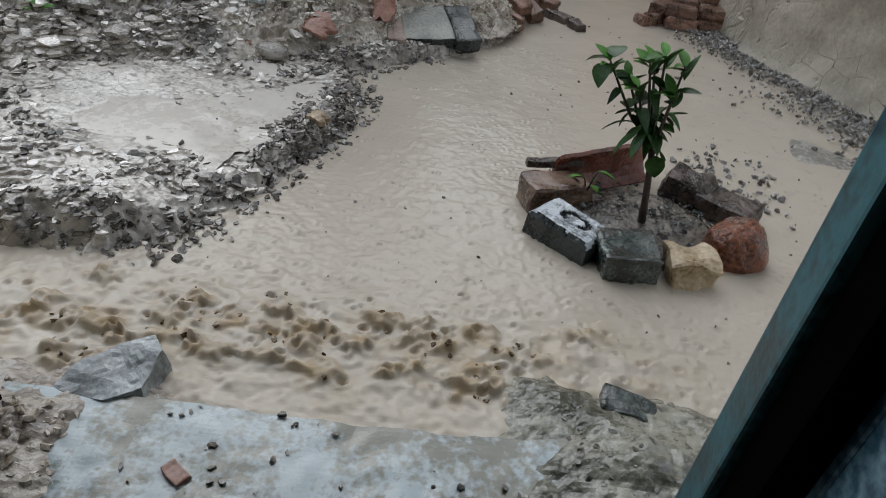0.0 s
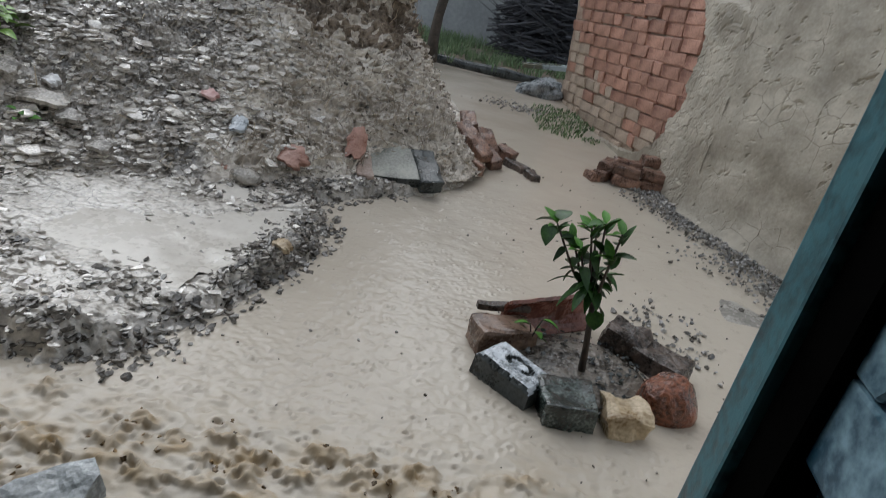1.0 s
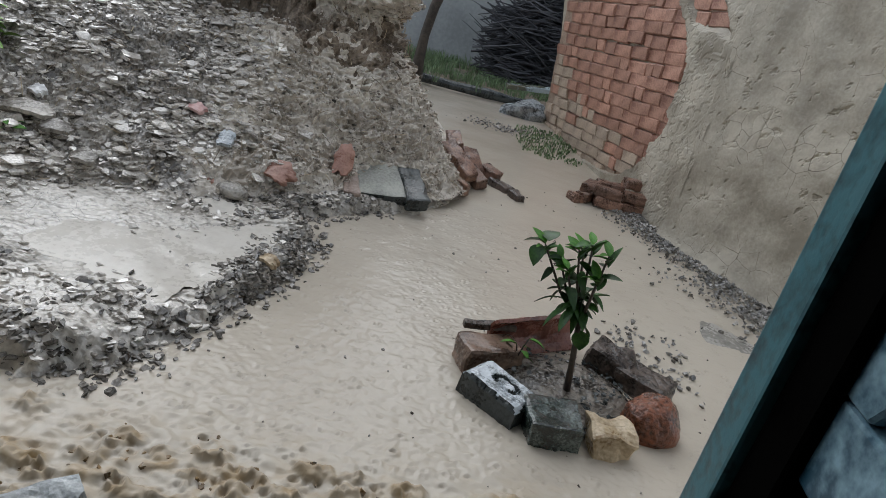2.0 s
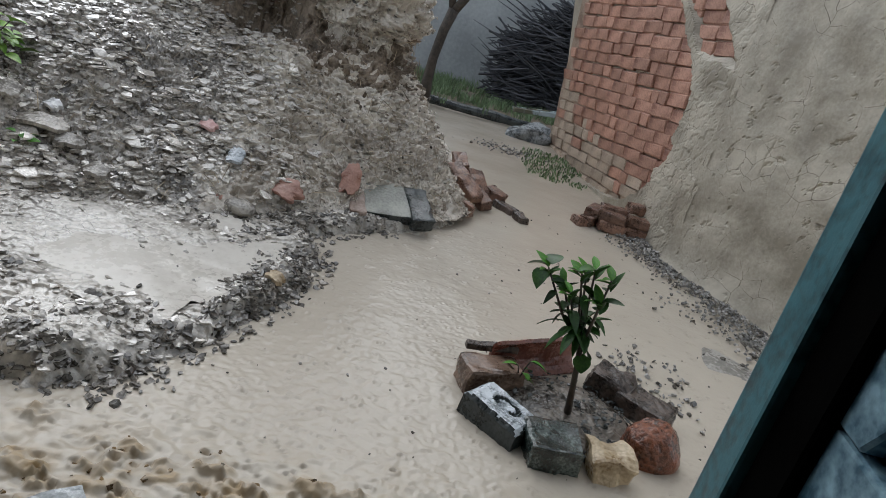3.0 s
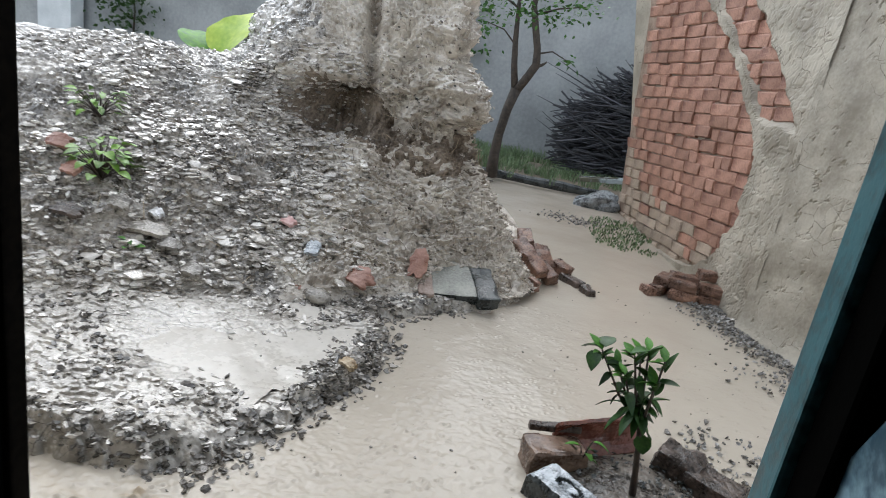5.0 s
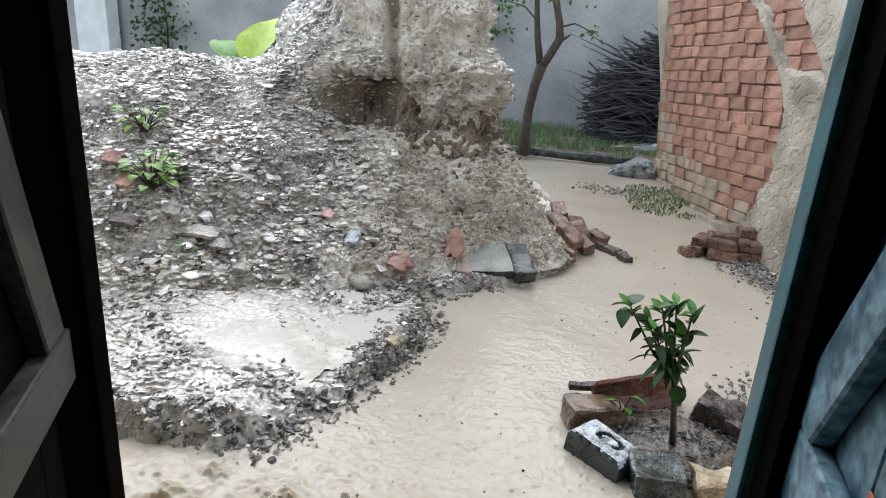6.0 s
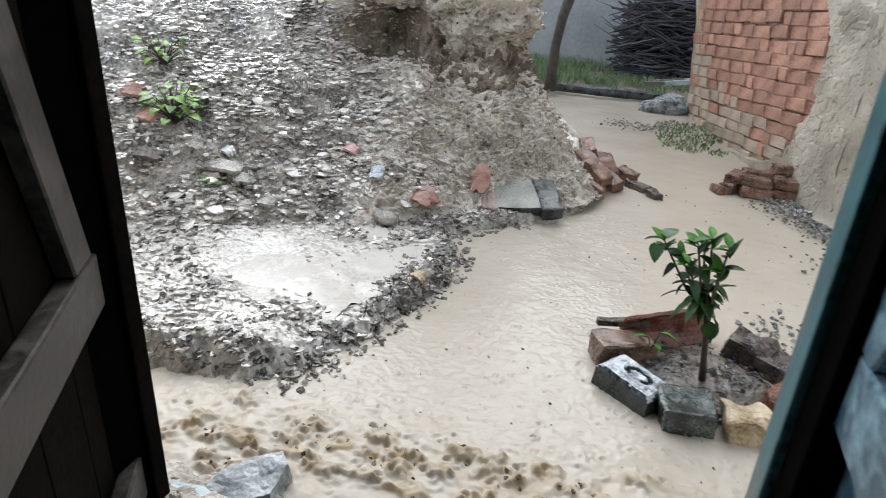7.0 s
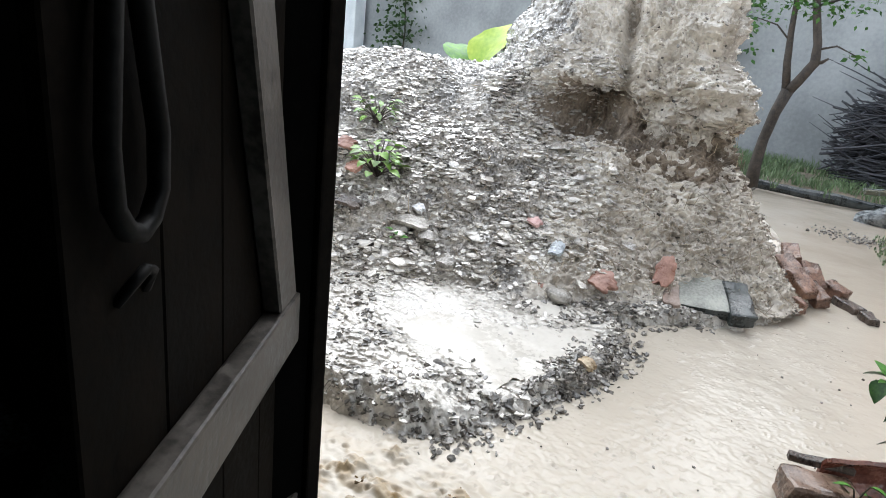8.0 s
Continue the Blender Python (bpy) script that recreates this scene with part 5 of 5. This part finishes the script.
for _ in range(3):
    bmesh.ops.subdivide_edges(b, edges=[e for e in b.edges if e.calc_length() > 0.016], cuts=1)
    bmesh.ops.triangulate(b, faces=b.faces)
solid("wedge_stone", rough(b, 0.05, 0.006, 5, 0.002), WEDGE, "grey wedge-shaped stone at the doorstep edge", "stone", pose(-0.71, 0.79, 0.012, 0, 0, 10))
solid("half_brick", block(0.12, 0.07, 0.05, 71, 0.01, 4, 0.01, 0.004), GREENSTONE, "dark half brick sunk beside the doorstep", "brick", pose(0.33, 0.985, -0.015, 0, 3, -8))


def drift_height(x, y, xa, xb, ya, yb, h, seed):
    """Mud spread thin and ragged over what it lies on."""
    u, v = (x - xa) / (xb - xa), (y - ya) / (yb - ya)
    e = min(1.0, 2.6 * min(u, 1 - u, v, 1 - v))
    z = h * e + 0.03 * noise.noise((x * 5, y * 6, seed)) * min(1, 2 * e) + 0.014 * noise.noise((x * 16, y * 18, seed)) + 0.007 * noise.noise((x * 42, y * 42, seed)) - 0.05 * (1 - e) ** 2
    return z


def drift(xa, xb, ya, yb, h, seed):
    nx, ny = int((xb - xa) / 0.009), int((yb - ya) / 0.009)
    b = bmesh.new()
    g = [[b.verts.new((xa + (xb - xa) * i / nx, ya + (yb - ya) * j / ny, drift_height(xa + (xb - xa) * i / nx, ya + (yb - ya) * j / ny, xa, xb, ya, yb, h, seed))) for j in range(ny + 1)] for i in range(nx + 1)]
    for i in range(nx):
        for j in range(ny):
            b.faces.new((g[i][j], g[i + 1][j], g[i + 1][j + 1], g[i][j + 1]))
    return b


RIGHT, LEFT = (-0.08, 1.05, 0.45, 1.12, 0.07, 12), (-1.6, -0.48, 0.1, 0.9, 0.075, 15)
GREENMUD = surface("green_brown_mud", (0.07, 0.07, 0.052), (0.3, 0.29, 0.235), 8, (0.08, 0.4), 0.7, 60, 0.7, 0.01, coat=0.3)
BROWNMUD = surface("brown_mud", (0.17, 0.14, 0.11), (0.46, 0.41, 0.35), 9, (0.1, 0.4), 0.7, 60, 0.7, 0.01, coat=0.2)
solid("mud_patch", drift(*RIGHT), GREENMUD, "dark muddy grit washed over the doorstep end", "ground", kind="structure")
solid("mud_patch", drift(*LEFT), BROWNMUD, "brown wet mud and rubble beside the doorstep", "ground", kind="structure")
spots, brown = [], []
for _ in range(330):
    x, y = rnd.uniform(0.1, 0.8), rnd.uniform(0.6, 1.04)
    z = drift_height(x, y, *RIGHT)
    if z > 0.03:
        spots.append(((x, y, z), (0, 0, 1)))
for _ in range(520):
    x, y = rnd.uniform(-1.25, -0.64), rnd.uniform(0.4, 0.84)
    z = drift_height(x, y, *LEFT)
    if z > 0.03 and not (x > -0.9 and y > 0.68):
        brown.append(((x, y, z), (0, 0, 1)))
for _ in range(50):
    spots.append(((rnd.uniform(-0.6, 0.2), rnd.uniform(0.45, 0.77), 0.038), (0, 0, 1)))
flakes("doorstep_grit", CLOD, spots, 0.011, "wet grit and chips washed onto the doorstep", "gravel", 0.16, 0.35)
flakes("doorstep_rubble", surface("brown_rubble", (0.14, 0.105, 0.07), (0.5, 0.44, 0.36), 12, (0.12, 0.4), 0.5, 90, 0.6, 0.006, per_island=0.4), brown, 0.015, "brown clay crumbs beside the doorstep", "rubble", 0.25, 0.45)
solid("brick_chip", block(0.05, 0.03, 0.014, 90, 0.006, 3, 0.004, 0.003), TERRACOTTA, "small pink brick chip on the wet doorstep", "brick", pose(-0.5, 0.6, 0.034, 0, 3, -30))

# ---- house: front wall, room ----
JL, JR, JY = -0.88, 0.345, 0.66
front = thing("wall_south", pose(0, 0, 0), "house wall round the open doorway", "wall", kind="structure")
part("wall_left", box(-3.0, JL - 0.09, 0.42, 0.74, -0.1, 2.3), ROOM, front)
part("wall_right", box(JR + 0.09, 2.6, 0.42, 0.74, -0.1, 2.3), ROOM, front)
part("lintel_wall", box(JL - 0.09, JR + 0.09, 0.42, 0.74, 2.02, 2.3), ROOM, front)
# pale coat out of view, added to bounce light into the near yard
part("bounce_coat", box(-3.0, JL - 0.35, 0.742, 0.765, -0.1, 2.3), PLASTER, front, "unseen mud plaster on the outer face, added to bounce light")
part("bounce_coat", box(JR + 0.3, 2.6, 0.742, 0.765, -0.1, 2.3), PLASTER, front, "unseen mud plaster on the outer face, added to bounce light")
solid("wall_west", box(-2.2, -2.05, -2.6, 0.42, -0.1, 2.3), ROOM, "room wall coloured dark to keep the doorway dim", "wall", kind="structure")
solid("wall_room_east", box(1.65, 1.8, -2.6, 0.42, -0.1, 2.3), ROOM, "room wall coloured dark to keep the doorway dim", "wall", kind="structure")
solid("wall_back", box(-2.2, 1.8, -2.75, -2.6, -0.1, 2.3), ROOM, "room wall coloured dark to keep the doorway dim", "wall", kind="structure")
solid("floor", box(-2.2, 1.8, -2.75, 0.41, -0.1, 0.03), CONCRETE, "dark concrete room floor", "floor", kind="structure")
solid("ceiling", box(-2.2, 1.8, -2.75, 0.74, 2.3, 2.42), ROOM, "room ceiling coloured dark to keep the doorway dim", "ceiling", kind="structure")

solid("roof_eave", box(-3.0, 2.6, 0.768, 1.0, 2.16, 2.24), DARKWOOD, "low eave of the house roof over the doorway", "roof", kind="structure")

door_frame = thing("door_frame", pose(0, 0, 0), "worn painted wooden door frame, teal and dark brown, left jamb darkened for shade", "door frame", kind="structure")
part("jamb", rough(box(JR, JR + 0.09, JY - 0.07, JY, 0.0, 2.02, 0.006, segments=2), 0.2, 0.002, 3), TEAL, door_frame, "teal painted jamb")
# both stops are blackened to stand for the unlit gap behind the jamb
part("stop", box(JR + 0.014, JR + 0.089, JY - 0.15, JY - 0.072, 0.0, 2.02, 0.004), GAP_SHADE, door_frame)
part("jamb", rough(box(JL - 0.09, JL, JY - 0.042, JY, 0.0, 2.02, 0.006, segments=2), 0.2, 0.002, 5), DARKWOOD, door_frame, "dark brown jamb, darkened further for shade")
part("stop", box(JL - 0.089, JL - 0.012, JY - 0.15, JY - 0.044, 0.0, 2.02, 0.004), GAP_SHADE, door_frame)
part("head", box(JL + 0.001, JR - 0.001, JY - 0.08, JY - 0.002, 1.94, 2.02, 0.005), DARKWOOD, door_frame)


def door_leaf(name, m, side, w, rail, foot, slope, paint, rail_paint, label):
    """A framed leaf, local x from its hinge to its free edge, face towards side * y."""
    t = thing(name, m, label, "door", "door leaves", "structure")
    s = side
    for k in range(4):
        x0 = 0.004 + k * (w - 0.01) / 4
        a, c = sorted((0.0, -0.02 * s))
        part("board", box(x0 + 0.001, x0 + (w - 0.01) / 4 - 0.001, a, c, 0.06, 1.92, 0.003), paint, t)
    lo, hi = sorted((0.001 * s, (0.042 if s > 0 else 0.03) * s))
    part("lock_rail", box(0.07, w, lo, hi, rail - 0.11, rail, 0.006, segments=2), rail_paint, t)
    part("bottom_rail", box(0.02, w, lo, hi, 0.1, 0.22, 0.006), rail_paint, t)
    part("top_rail", box(0.02, w, lo, hi, 1.74, 1.86, 0.006), rail_paint, t)
    # brace from the hinge end of the lock rail up to the free end of the top rail
    b = bmesh.new()
    x0, z0 = foot, rail + 0.002
    z1_ = min(1.738, z0 + (w - 0.13 - foot) / slope)
    x1_ = foot + (z1_ - z0) * slope
    bw = 0.1 if slope < 0.6 else 0.075
    q = [(x0, z0), (x0 + bw, z0), (x1_ + bw, z1_), (x1_, z1_)]
    f = [b.verts.new((x, lo, z)) for x, z in q]
    g = [b.verts.new((x, hi * 0.9, z)) for x, z in q]
    b.faces.new(f)
    b.faces.new(g[::-1])
    for k in range(4):
        b.faces.new((f[k], g[k], g[(k + 1) % 4], f[(k + 1) % 4]))
    bmesh.ops.recalc_face_normals(b, faces=b.faces)
    bmesh.ops.bevel(b, geom=list(b.edges), offset=0.004, segments=1, affect="EDGES")
    part("brace", b, rail_paint, t)
    return t


right = door_leaf("door_1", pose(0.408, 0.645, 0, 0, 0, -91), -1, 0.6, 0.885, 0.08, 0.55, BLUE, BLUE, "worn blue wooden door leaf standing open inward")
left = door_leaf("door_2", pose(-0.94, 0.6, 0, 0, 0, -58), 1, 0.74, 0.755, 0.085, 0.33, SHADEWOOD, GREYWOOD, "brown wooden door leaf half open inward, boards darkened for shade")
part("paint_mark", box(0.3, 0.34, -0.0035, -0.001, 0.84, 0.92, 0.001), ORANGE, right, "orange-red paint mark")

# iron hasp loop and staple on the dark leaf
hasp = thing("door_chain", left.matrix_world @ pose(0.637, 0.012, 1.325), "dark iron hasp loop hanging on the door leaf", "hasp")
loop = [(0.0, 0.0, 0.12), (0.012, 0.004, 0.06), (0.028, 0.006, -0.05), (0.048, 0.008, -0.17), (0.044, 0.008, -0.23), (0.024, 0.008, -0.258), (0.0, 0.008, -0.268), (-0.024, 0.008, -0.258), (-0.044, 0.008, -0.23), (-0.048, 0.008, -0.17), (-0.028, 0.006, -0.05), (-0.012, 0.004, 0.06), (0.0, 0.0, 0.12)]
part("loop", tube(loop, [0.012] * len(loop), 8, cap=False), IRON, hasp, smooth=True)
part("staple", tube([(-0.012, -0.01, 0.12), (-0.012, 0.015, 0.125), (0.012, 0.015, 0.125), (0.012, -0.01, 0.12)], [0.006] * 4, 7), IRON, hasp, smooth=True)
staple = thing("door_staple", left.matrix_world @ pose(0.624, 0.0, 0.99), "small bent iron staple on the door leaf", "staple")
part("hook", tube([(-0.03, 0.0, -0.015), (-0.022, 0.014, 0.012), (0.0, 0.018, 0.022), (0.022, 0.014, 0.012), (0.03, 0.0, -0.01)], [0.007, 0.007, 0.007, 0.007, 0.006], 7), IRON, staple, smooth=True)

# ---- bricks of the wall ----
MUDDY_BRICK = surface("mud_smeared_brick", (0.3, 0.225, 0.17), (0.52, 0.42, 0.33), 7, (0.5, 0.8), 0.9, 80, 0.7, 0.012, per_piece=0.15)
COURSE = 0.095


def brick_mesh(seed, lx, material):
    b = box(-lx / 2, lx / 2, -0.05, 0.05, -0.0455, 0.0455, 0.008)
    r = random.Random(seed)
    for v in b.verts:
        v.co += Vector((r.uniform(-.007, .005), r.uniform(-.005, .005), r.uniform(-.006, .005)))
    return mesh_of("brick", b, material)


def sag(x, z):
    """The old courses have sunk towards the far end, most of all near the ground."""
    return (x / LEN2 - 0.5) * (0.3 - 0.13 * z)


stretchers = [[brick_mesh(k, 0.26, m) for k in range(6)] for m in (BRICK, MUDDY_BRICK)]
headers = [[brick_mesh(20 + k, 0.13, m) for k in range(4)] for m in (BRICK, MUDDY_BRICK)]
for c in range(-2, 26):
    level = COURSE * (c + 0.5) - 0.02
    x = wall_end(level) + (0.0 if c % 2 else 0.12) + rnd.uniform(-0.05, 0.05)
    while x < LEN2:
        header = rnd.random() < 0.2
        size = rnd.uniform(0.86, 1.1)
        ln = (0.136 if header else 0.265) * size
        xc = x + ln / 2
        z = level + sag(xc, level)
        ends = min(covered(xc - ln * 0.5, z), covered(xc, z), covered(xc + ln * 0.4, z))
        if -0.03 < z < 2.3 and xc - ln * 0.4 > wall_end(z) and ends < 0.5:
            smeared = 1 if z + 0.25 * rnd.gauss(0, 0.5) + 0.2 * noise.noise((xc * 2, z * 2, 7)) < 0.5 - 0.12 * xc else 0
            tilt = -math.degrees(math.atan((0.3 - 0.13 * level) / LEN2))
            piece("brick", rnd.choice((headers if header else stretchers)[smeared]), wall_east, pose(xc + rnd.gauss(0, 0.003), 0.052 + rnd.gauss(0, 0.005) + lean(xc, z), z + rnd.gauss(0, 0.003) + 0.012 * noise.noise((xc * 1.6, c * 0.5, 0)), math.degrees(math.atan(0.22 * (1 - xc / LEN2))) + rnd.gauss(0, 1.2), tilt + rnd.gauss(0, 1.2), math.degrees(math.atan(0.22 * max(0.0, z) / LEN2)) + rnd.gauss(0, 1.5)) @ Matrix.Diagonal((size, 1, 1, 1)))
        x += ln
